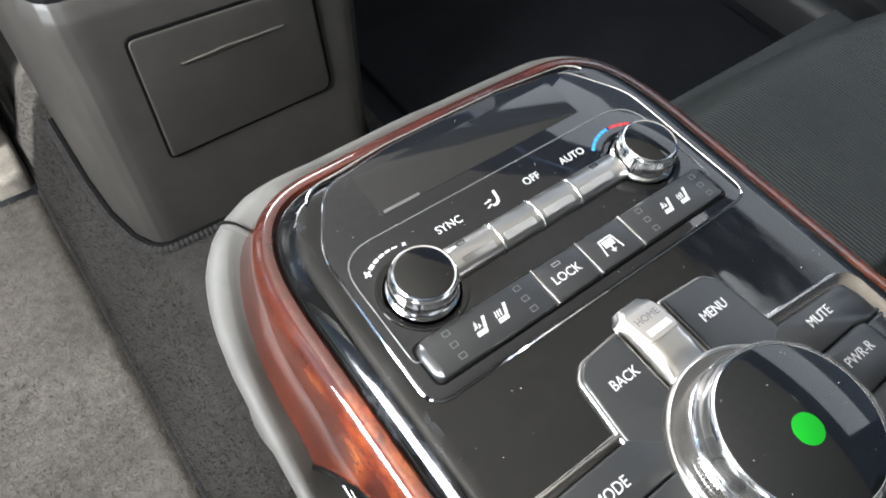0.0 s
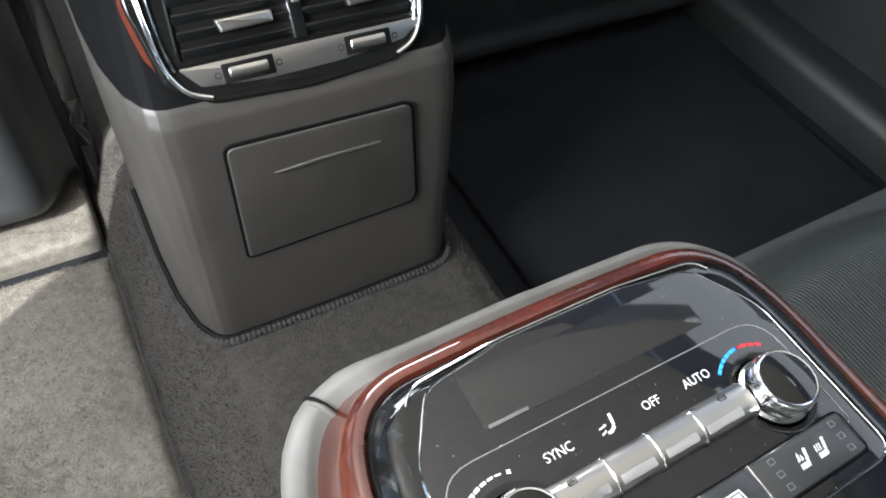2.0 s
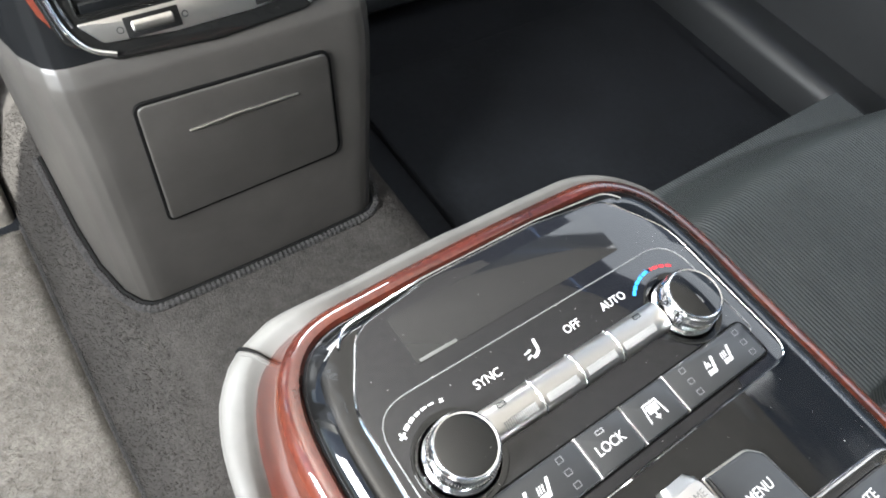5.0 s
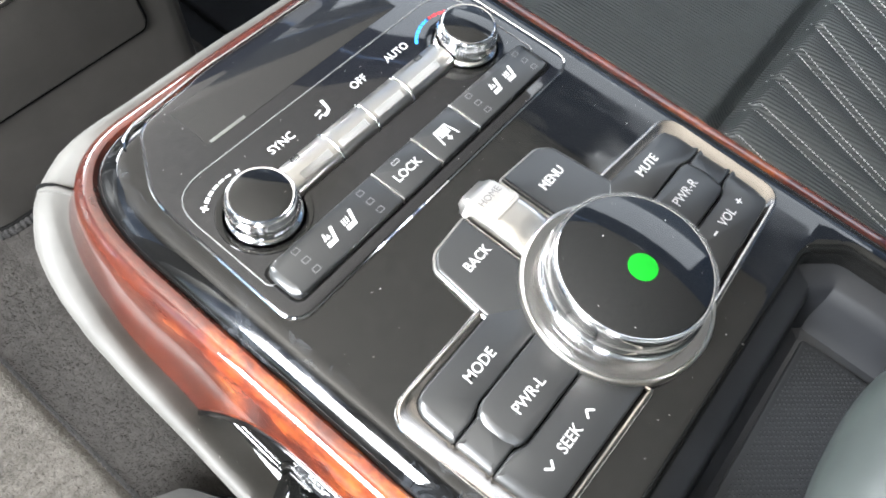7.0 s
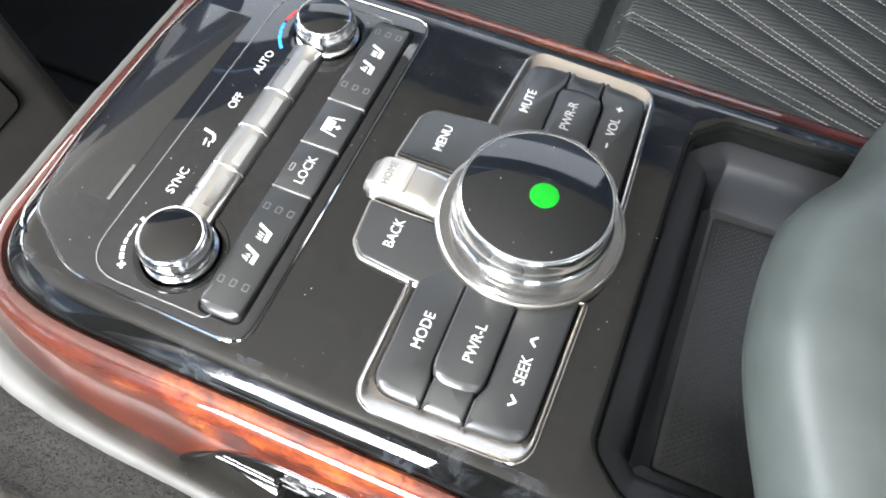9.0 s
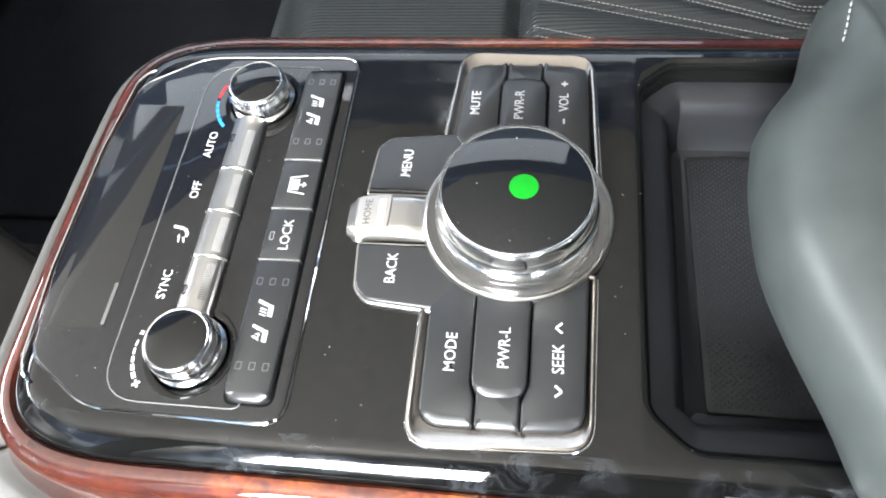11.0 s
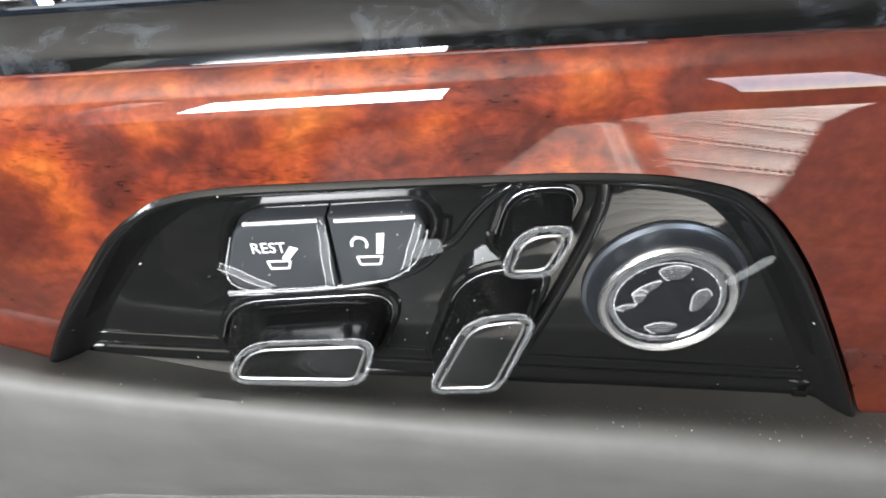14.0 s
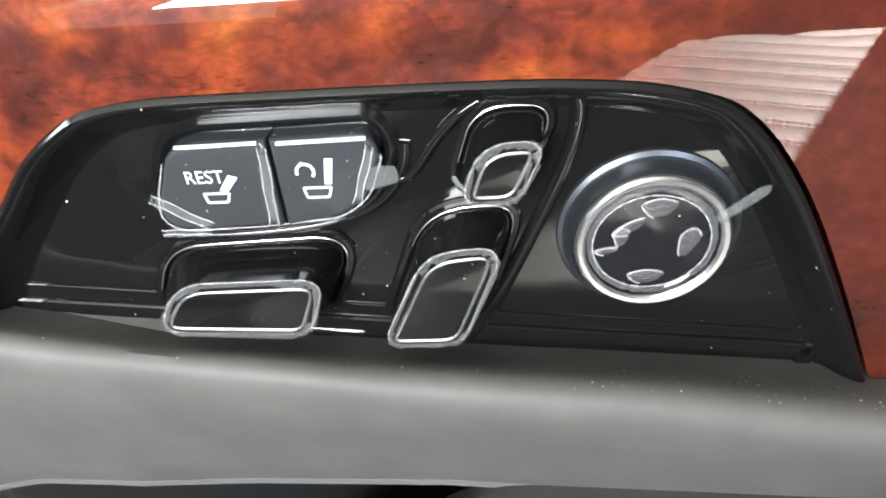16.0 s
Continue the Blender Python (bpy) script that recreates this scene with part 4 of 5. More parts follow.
part("seat_icon", decal([q for o in moved(REC, -0.0190, -0.0045, 0.0048) for q in ring_shape(o, 0.0005)] + moved([[(0.25, 0.1), (0.55, 0.1), (0.75, 1.25), (0.4, 1.25)]], -0.0190, -0.0045, 0.0048) + [arc_shape(-0.0212, -0.0012, 0.0017, -40, 200, 0.0006, 12)], 0.0047), white_print, switches)


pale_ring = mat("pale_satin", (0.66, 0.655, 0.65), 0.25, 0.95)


def lever(base, tip, h, rb, rt, label):
    n = 8
    a, t = rounded(base, rb, n), rounded(tip, rt, n)
    k = part("switch", bmesh.new(), gloss_black, switches, label)
    b_ = bmesh.new()
    rings = []
    for f, g in ((0, 0), (0.08, 0.02), (0.5, 0.5), (0.9, 0.93), (1.0, 1.0)):
        rings.append([(p.x + (q.x - p.x) * g, p.y + (q.y - p.y) * g, -0.0005 + (h + 0.0005) * f) for p, q in zip(a, t)])
    it = inset(t, 0.0012)
    rings.append([(p.x, p.y, h + 0.0004) for p in it])
    loops(b_, rings, True, True, True)
    bmesh.ops.recalc_face_normals(b_, faces=b_.faces)
    me = k.data
    b_.to_mesh(me)
    b_.free()
    for p in me.polygons:
        p.use_smooth = len(p.vertices) < 5
    me.set_sharp_from_angle(angle=radians(35))
    part("chrome_ring", rim(inset(t, 0.0012), 0.0007, h - 0.0005, h + 0.0007, 0.0003), pale_ring, k)
    part("film_edge", tube([(p.x, p.y, h - 0.0004) for p in inset(t, -0.0002)], 0.00013, 6, 0.5, closed=True), film_glint, k, "clear film edge, its glint painted as a pale tube")
    part("film", film_strip([(p.x, p.y, h) for p in inset(t, 0.0002)] + [(t[0].x, t[0].y, h)], 0.0016), clear_film, k, "crinkled clear film edge")
    part("collar", rim(inset(a, -0.0022), 0.0022, -0.001, 0.0008, 0.0006), gloss_black, k)
    # highlight on the collar's upper half, painted as a pale tube
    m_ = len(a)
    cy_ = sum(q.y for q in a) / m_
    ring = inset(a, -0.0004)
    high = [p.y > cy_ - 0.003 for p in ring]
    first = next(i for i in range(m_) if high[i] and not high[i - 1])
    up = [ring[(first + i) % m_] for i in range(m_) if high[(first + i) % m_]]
    part("collar_highlight", tube([(p.x, p.y, 0.0012) for p in up], 0.00017), pale_ring, k)
    return k


lever([(-0.0625, -0.0370), (-0.0225, -0.0380), (-0.0145, -0.0188), (-0.0560, -0.0205)], [(-0.0560, -0.0315), (-0.0240, -0.0330), (-0.0185, -0.0192), (-0.0480, -0.0196)], 0.016, [0.004, 0.006, 0.007, 0.016], [0.004, 0.005, 0.004, 0.011], "long seat slide switch in gloss black with chrome ring")
lever([(-0.0100, -0.0430), (0.0115, -0.0405), (0.0200, -0.0124), (0.0010, -0.0135)], [(-0.0088, -0.0365), (0.0075, -0.0365), (0.0168, -0.0124), (0.0018, -0.0142)], 0.016, [0.004, 0.008, 0.005, 0.014], [0.003, 0.006, 0.004, 0.010], "slanted backrest switch in gloss black with chrome ring")
lever([(0.0068, -0.0082), (0.0195, -0.0084), (0.0268, 0.0086), (0.0120, 0.0086)], [(0.0088, -0.0056), (0.0192, -0.0054), (0.0245, 0.0066), (0.0130, 0.0062)], 0.012, [0.005, 0.005, 0.004, 0.008], [0.003, 0.005, 0.0030, 0.0095], "small headrest switch in gloss black with chrome ring")
# long raised fold between the switches and the dial
fold = bezier([(0.0305, 0.0110, 0.0), (0.0345, 0.0020, 0.0), (0.0230, -0.0150, 0.0), (0.0170, -0.0400, 0.0), (0.0070, -0.0490, 0.0)], 30)
part("fold", tube(fold, 0.0016, 10), gloss_black, switches)
fold = bezier([(-0.0020, 0.0020, 0.0), (-0.0030, -0.0100, 0.0), (-0.0090, -0.0175, 0.0), (-0.0300, -0.0180, 0.0), (-0.0560, -0.0180, 0.0)], 30)
part("fold", tube(fold, 0.0011, 10), gloss_black, switches)
fold = bezier([(-0.0035, -0.0060, 0.0), (0.0010, -0.0060, 0.0), (0.0040, 0.0070, 0.0), (0.0120, 0.0125, 0.0), (0.0250, 0.0120, 0.0)], 24)
part("fold", tube(fold, 0.0011, 10), gloss_black, switches)
C = (0.0465, -0.0205)
rot = part("rotary_switch", turned([(0.0188, -0.0006), (0.0186, 0.0006), (0.0176, 0.0012), (0.0172, 0.0006), (0.0168, 0.0015), (0.0164, 0.0055), (0.0158, 0.0072)], 72, C, False), mat("dark_satin", (0.13, 0.14, 0.155), 0.28, 0.9), switches, "round lumbar switch with a chrome ring")
rot.scale.z = 0.65
part("chrome_ring", turned([(0.0157, 0.0066), (0.0155, 0.0080), (0.0149, 0.0086), (0.0140, 0.0084), (0.0133, 0.0075)], 72, C, False), pale_ring, rot)
part("inner_step", turned([(0.0134, 0.0077), (0.0128, 0.0062), (0.0116, 0.0054)], 72, C, False), gloss_black, rot)
part("face", turned([(0.0122, 0.0058), (0.0114, 0.0050), (0.0, 0.0047)], 72, C), panel_black, rot, "black cushion face")
part("film_edge", tube([(C[0] + 0.0118 * math.cos(a), C[1] - 0.0004 + 0.0112 * math.sin(a), 0.0064) for a in [i * 2 * math.pi / 60 for i in range(60)]], 0.00016, 6, 0.6, closed=True), film_glint, rot, "clear film edge, its glint painted as a pale tube")
part("film", film_strip([(C[0] + 0.0124 * math.cos(a), C[1] + 0.0124 * math.sin(a), 0.0064) for a in [i * 2 * math.pi / 60 for i in range(61)]], 0.0016), clear_film, rot, "crinkled clear film")
for cx, cy, rx, ry, turn_ in ((0.0475, -0.0128, 0.0034, 0.0022, 0), (0.0420, -0.0172, 0.0036, 0.0013, 30), (0.0405, -0.0195, 0.0016, 0.0022, 0), (0.0540, -0.0212, 0.0020, 0.0036, -15), (0.0463, -0.0296, 0.0036, 0.0018, 0), (0.0378, -0.0228, 0.0024, 0.0009, 10)):
    o = []
    for i in range(20):
        a = i * math.pi / 10
        x_, y_ = rx * math.cos(a) * (1 + 0.15 * math.sin(3 * a)), ry * math.sin(a)
        g = radians(turn_)
        o.append(Vector((cx + x_ * math.cos(g) - y_ * math.sin(g), cy + x_ * math.sin(g) + y_ * math.cos(g))))
    pt = part("petal", slab(o, 0.0047, 0.0062, 0.0008), film_gloss, rot, "clear raised bubble of film")
    part("glint", tube([(p.x, p.y, 0.0062) for p in o[2:15]], 0.00022, 6), film_glint, pt)
tab = [Vector((0.0575, -0.0140)), Vector((0.0588, -0.0158)), Vector((0.0668, -0.0093)), Vector((0.0672, -0.0072)), Vector((0.0650, -0.0078))]
part("film_tab", slab(rounded(tab, 0.001), 0.0086, 0.0089, 0.0001), tab_film, rot, "clear peel tab")
part("film_tab", slab(rounded([(-0.0105, -0.0062), (-0.0030, -0.0040), (-0.0035, -0.0005), (-0.0080, -0.0005)], 0.001), 0.0048, 0.0050, 0.0001), tab_film, switches, "clear peel tab")
for p0, p1, w in (((-0.0535, -0.0055), (-0.0425, -0.0128), 0.0022), ((-0.0284, 0.0045), (-0.0296, -0.0130), 0.0019), ((-0.0535, -0.0137), (-0.0430, -0.0138), 0.0012), ((-0.0078, 0.0040), (-0.0120, -0.0085), 0.0016)):
    pts = [Vector((*p0, 0.0050)).lerp(Vector((*p1, 0.0050)), i / 12) for i in range(13)]
    st = part("film", film_strip(pts, w), clear_film, switches, "wrinkled strip of clear film")
    side = Vector((p0[1] - p1[1], p1[0] - p0[0], 0)).normalized()
    for d in (-0.45, 0.45):
        part("glint", tube([p + side * (d * w * (1 + 0.15 * math.sin(i * 0.9 + d * 9))) + Vector((0, 0, 0.0003)) for i, p in enumerate(pts)], 0.00015, 6), film_glint, st)
# painted glint along the lower rim of the seat keys' film
ring = inset(B, -0.0003)
high = [p.y < 0.002 for p in ring]
first = next(i for i in range(len(ring)) if high[i] and not high[i - 1])
ring = [ring[(first + i) % len(ring)] for i in range(len(ring)) if high[(first + i) % len(ring)]]
part("film_edge", tube([(p.x, p.y, 0.0040) for p in ring], 0.00020, 6, 0.3), film_glint, switches, "clear film edge, its glint painted as a pale tube")

# ---- front console ----
fc = thing("front_console", "rear end of front console with vents and ashtray door", "console", pose(-0.008, 0.006, 0.007))


def lerp_list(pts, k):
    k = k * (len(pts) - 1)
    i = min(int(k), len(pts) - 2)
    f = k - i
    return [a + (b_ - a) * f for a, b_ in zip(pts[i], pts[i + 1])]


SHELL_PLAN = [(-0.127, 0.75), (-0.1265, 0.20), (-0.1255, 0.10), (-0.1225, 0.055), (-0.1155, 0.022), (-0.1075, 0.007), (-0.1015, 0.0022), (-0.094, 0.0004), (-0.05, -0.0005), (0, -0.001), (0.05, -0.0005), (0.094, 0.0004), (0.1015, 0.0022), (0.1075, 0.007), (0.1155, 0.022), (0.1225, 0.055), (0.1255, 0.10), (0.1265, 0.20), (0.127, 0.75)]


def fc_fn(u, v):
    y, z = lerp_list([(0.389, -0.31), (0.390, -0.29), (0.392, -0.27), (0.3955, -0.235), (0.3995, -0.20), (0.405, -0.15), (0.4105, -0.10), (0.4140, -0.075), (0.4190, -0.066), (0.4245, -0.060), (0.450, -0.021), (0.478, 0.020), (0.492, 0.022), (0.52, 0.022)], v)
    x, d = lerp_list(SHELL_PLAN, u)
    narrow = 1 - 0.12 * smoothstep(-0.10, 0.02, z)
    return (x * narrow - 0.006 * smoothstep(-0.12, -0.02, z), y + d, z)


CUT = 8.35 / 13
part("shell", grid(lambda u, v: fc_fn(u, v * CUT), 108, 48), grey_plastic, fc, "grey-brown grained plastic shell")
part("upper_body", grid(lambda u, v: fc_fn(u, CUT + v * (1 - CUT)), 108, 24), upper_leather, fc, "dark leather-covered upper sides")
ASH_M = Matrix.Translation((0, 0.405, -0.15)) @ Matrix(((1, 0, 0, 0), (0, 0.1093, -0.994, 0), (0, 0.994, 0.1093, 0), (0, 0, 0, 1)))
AO = rounded([(-0.0695, -0.0495), (0.0690, -0.0465), (0.0735, -0.0390), (0.0675, 0.0525), (-0.0700, 0.0555)], [0.005, 0.010, 0.014, 0.010, 0.007])
door = part("ashtray_door", slab(inset(AO, 0.0013), -0.002, 0.0034, 0.0014), grey_plastic, fc, "grey plastic ashtray door", turn=ASH_M)
part("door_gap", rim(inset(AO, -0.0009), 0.0026, -0.002, 0.0021, 0.0002), groove_black, fc, turn=ASH_M)
hp = [(-0.0400, 0.0251), (-0.0200, 0.0240), (-0.0120, 0.0247), (0.0410, 0.0256), (0.0405, 0.0268), (-0.0100, 0.0278), (-0.0160, 0.0272), (-0.0400, 0.0263)]
hh = slab([Vector(p) for p in hp], 0.0030, 0.0048, 0.0005)
part("door_handle", hh, satin, door, "thin chrome pull strip")
VENT_M = Matrix.Translation((-0.0055, 0.425, -0.055)) @ Matrix(((1.042, 0, 0, 0), (0, 0.549, -0.836, 0), (0, 0.836, 0.549, 0), (0, 0, 0, 1)))
vent = part("vent_panel", slab(rounded([(-0.084, 0.0030), (-0.060, -0.0125), (0.0, -0.0165), (0.060, -0.0125), (0.084, 0.0030), (0.090, 0.0500), (0.0865, 0.0960), (0.0, 0.0985), (-0.0885, 0.0930), (-0.092, 0.0500)], [0.012, 0.015, 0.1, 0.015, 0.012, 0.05, 0.002, 0.1, 0.002, 0.05]), -0.012, 0.0025, 0.0025), gloss_black, fc, "gloss black vent panel", turn=VENT_M)
GR = rounded([(-0.0735, 0.0135), (0.0780, 0.0135), (0.0775, 0.0660), (0.0, 0.0705), (-0.0700, 0.0690)], [0.004, 0.005, 0.006, 0.05, 0.006])
part("grille_cavity", slab(GR, 0.0022, 0.0028, 0.0001), groove_black, vent)
part("grille_frame", rim(GR, 0.0022, 0.002, 0.0042, 0.0008), gloss_black, vent)
for i in range(5):
    s = 0.0195 + 0.0098 * i
    for x0, x1 in ((-0.0695, -0.0045), (0.0045, 0.0735)):
        part("slat", slab(rounded(box(x0, x1, -0.0032, 0.0032), 0.0006), -0.0009, 0.0009, 0.0005), vent_black, vent, turn=pose(0, s, 0.0042, 38, 0, 0))
part("divider", slab(rounded(box(-0.0042, 0.0042, 0.0150, 0.0690), 0.001), 0.0025, 0.0065, 0.001), gloss_black, vent)
part("divider_edge", slab(box(-0.0044, -0.0034, 0.0160, 0.0690), 0.0030, 0.0069, 0.0003), chrome, vent)
for x0, x1 in ((-0.0480, -0.0150), (0.0305, 0.0640)):
    part("vent_tab", slab(rounded([(x0 + 0.002, -0.0040), (x1, -0.0032), (x1, 0.0036), (x0, 0.0036)], 0.0012), -0.001, 0.0040, 0.0014), satin, vent, "satin silver vent tab", turn=pose(0, 0.0315, 0.0060))
part("divider_tab", slab(rounded(box(-0.0015, 0.0035, 0.036, 0.042), 0.0008), 0.006, 0.0085, 0.0008), satin, vent)
SI = rounded([(-0.0640, -0.0012), (-0.0240, -0.0048), (0.0240, -0.0042), (0.0670, 0.0005), (0.0795, 0.0085), (0.0788, 0.0120), (-0.0745, 0.0118)], [0.006, 0.02, 0.02, 0.008, 0.003, 0.001, 0.001])
part("silver_strip", slab(SI, 0.002, 0.0036, 0.0006), satin, vent, "satin silver strip with thumbwheels")
for x in (-0.0352, 0.0420):
    part("wheel_slot", slab(box(x - 0.0155, x + 0.0155, -0.0022, 0.0096), 0.003, 0.0042, 0.0001), groove_black, vent)
    wb = turned([(0.0052, -0.0120), (0.0060, -0.0112), (0.0060, 0.0112), (0.0052, 0.0120)], 40)
    part("thumbwheel", wb, satin, vent, "ribbed silver thumbwheel", turn=pose(x, 0.0037, -0.0008, 0, 90, 0))
    part("wheel_mark", decal([arc_shape(x - 0.0185, 0.0035, 0.0018, 0, 350, 0.0005, 14)], 0.0037), soft_black, vent)
    part("wheel_mark", decal([arc_shape(x + 0.0185, 0.0035, 0.0017, 0, 340, 0.0008, 14)], 0.0037), soft_black, vent)
for s in (-1, 1):
    ch = flowing([VENT_M @ Vector((s * x, y_, 0.0030)) for x, y_ in ((0.0600, -0.0082), (0.0715, -0.0030), (0.0785, 0.0060), (0.0825, 0.0200), (0.0845, 0.0450), (0.0848, 0.0700), (0.0838, 0.0915))], 8)
    part("chrome_strip", tube(ch, 0.0017, 10), chrome, fc)
    ch = flowing([VENT_M @ Vector((s * x, y_, 0.0034)) for x, y_ in ((0.0760, 0.0110), (0.0790, 0.0250), (0.0800, 0.0450), (0.0795, 0.0660))], 8)
    part("chrome_edge", tube(ch, 0.0008), chrome, fc)
part("top_strip", tube([VENT_M @ Vector((-0.0885 + 0.175 * i / 20, 0.0945 + 0.0040 * math.sin(math.pi * i / 20), 0.0022)) for i in range(21)], 0.0011), chrome, fc)


def side_wood(u, v):
    y_ = 0.001 + 0.078 * v
    c = between([(0.0, -0.0790), (0.02, -0.0862), (0.05, -0.0900), (0.08, -0.0893)], y_)
    w = 0.0006 + 0.0034 * math.sin(math.pi * (0.06 + 0.9 * v))
    return VENT_M @ Vector((c + w * (2 * u - 1), y_, 0.0032 - 0.007 * (1 - u) ** 2 - 0.001 * u * u))


part("side_wood", grid(side_wood, 6, 16), wood, fc, "red burl wood side strip")


def lid_fn(u, v):
    x = -0.1005 + 0.192 * u
    e = abs(2 * u - 1)
    return (x, 0.4815 + 0.42 * v, 0.026 + 0.016 * smoothstep(0, 0.12, v) - 0.03 * max(0, e - 0.8) / 0.2 * 0.6)


lid = part("lid", grid(lid_fn, 30, 30), leather("lid_leather", (0.050, 0.056, 0.058), 0.36), fc, "dark leather armrest lid with stitched seams")
for x in (0.02, 0.034, 0.93, 0.945):
    part("stitching", stitches([Vector(lid_fn(x, i / 30)) + Vector((0, 0, 0.0004)) for i in range(22)], 0.0045, 0.003, 0.0005), white_print, lid)
part("seam", tube([Vector(lid_fn(0.56, i / 20)) for i in range(16)], 0.0012), groove_black, lid)

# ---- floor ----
tagged(part("floor", block(-0.85, 0.85, -0.6, 1.5, -0.42, -0.36), shade_carpet), "carpeted car floor, footwell shade put into its near-black colour", "floor", kind="structure")


def tunnel_fn(u, v):
    x, z = lerp_list([(-0.172, -0.364), (-0.166, -0.352), (-0.152, -0.325), (-0.140, -0.302), (-0.128, -0.291), (-0.110, -0.286), (0, -0.284), (0.110, -0.286), (0.130, -0.291), (0.142, -0.302), (0.154, -0.325), (0.167, -0.352), (0.173, -0.364)], u)
    y = -0.2 + 1.5 * v
    return (x, y, z + 0.002 * noise.noise((x * 30, y * 30, 0)))


tagged(part("tunnel", grid(tunnel_fn, 72, 150), carpet), "grey carpeted centre tunnel", "carpet", kind="structure").location = (-0.006, 0.005, 0.007)
fm = thing("floor_mat", "grey carpet floor mat, partly sunlit", "mat")


def mat_fn(u, v):
    x, y = -0.72 + 0.541 * u, 0.06 + 0.53 * v
    e = min(u * 0.541, (1 - u) * 0.541, v * 0.53, (1 - v) * 0.53)
    return (x, y, -0.3590 + 0.008 * smoothstep(0, 0.008, e) + 0.003 * noise.noise((x * 9, y * 9, 1)))


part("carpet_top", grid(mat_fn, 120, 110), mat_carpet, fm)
part("bound_edge", tube([(-0.1775, 0.06 + 0.53 * i / 200, -0.3550) for i in range(201)], 0.0026, 6, 0.20), bound_carpet, fm, "dark sewn edge")
step = thing("seat_base_carpet", "pale sunlit carpet strip under the front seat", "carpet")
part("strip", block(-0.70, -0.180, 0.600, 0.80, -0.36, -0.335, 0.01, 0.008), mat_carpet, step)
rim_line = [Vector((x, 0.3895 + d, 0)) for x, d in (lerp_list(SHELL_PLAN, 0.06 + 0.88 * i / 240) for i in range(241))]
edge, gap = [], []
for i, p in enumerate(rim_line):
    e = (rim_line[min(i + 1, 240)] - rim_line[max(i - 1, 0)]).normalized()
    edge.append(Vector((p.x + e.y * 0.0055, p.y - e.x * 0.0055, -0.2835)))
    gap.append(Vector((p.x + e.y * 0.0012, p.y - e.x * 0.0012, -0.2825)))
part("binding_gap", tube(gap, 0.0022), groove_black, fc)
tagged(part("carpet_binding", tube(resample(edge, 0.0022), 0.0036, 7, 0.13), bound_carpet), "sewn dark carpet edge round the front console", "carpet edge", kind="structure").location = (-0.008, 0.006, 0.007)

# ---- seats ----
ribbed = leather("ribbed_leather", (0.036, 0.041, 0.041), 0.42)
wv = node(ribbed, "ShaderNodeTexWave", Scale=92.0, Distortion=1.2, Detail=1.0)
wv.bands_direction = "X"
wire(ribbed, place_of(ribbed, (1, 0.16, 1)), wv.inputs["Vector"])
bump(ribbed, wv.outputs["Fac"], 0.55, 0.0010)
SEAT_Z = -0.15


def lane(x0, y):
    """Where the pleat that starts at x0 runs: the pleats fan out towards the door."""
    return x0 - min(0.55, 0.28 + 2.75 * max(0.0, x0 - 0.30)) * min(0.008 - y, 0.2)


def pleat_z(x, y):
    """Soft ridges that run back, slanted and fanned, behind the plain front of the cushion."""
    a, d = abs(x), min(0.008 - y, 0.2)
    x0 = a + 0.28 * d
    if x0 > 0.30:
        x0 = min(0.398, (a - 0.545 * d) / (1 - 2.75 * d)) if a + 0.55 * d < 0.398 else a + 0.55 * d
    k = (x0 - 0.300) / 0.040
    f = k - math.floor(k)
    ridge = math.sin(math.pi * f) ** 0.6 * 0.007
    return ridge * smoothstep(0.010, -0.002, y) * smoothstep(0.15, 0.17, a) * smoothstep(0.64, 0.62, a)


def seat_shift(s, a):
    """How much further back the cushion ends: the near seat is slid back."""
    return 0.100 + 0.036 * smoothstep(0.215, 0.134, a) + 0.026 * smoothstep(0.150, 0.132, a) if s < 0 else 0.0


def seat_top(s, x, y):
    """The cushion's surface height."""
    a = abs(x)
    y = y + seat_shift(s, a)
    z = SEAT_Z + (0.022 if s < 0 else 0.0)
    z -= 0.10 * smoothstep(0.135, 0.222, y - 0.04 * math.sin(math.pi * min(1, max(0, (a - 0.13) / 0.53)))) ** 1.6
    z -= (0.020 if s > 0 else 0.004) * smoothstep(0.16, 0.13, a)
    return z + pleat_z(x, y) * (1.0 if s > 0 else 0.4) - (0.009 if s > 0 else 0.004) * smoothstep(0.013, 0.0, abs(y - 0.012)) * smoothstep(0.15, 0.17, a)


near_leather = leather("near_leather", (0.036, 0.036, 0.035), 0.52)
bsdf(near_leather).inputs["Specular IOR Level"].default_value = 0.3


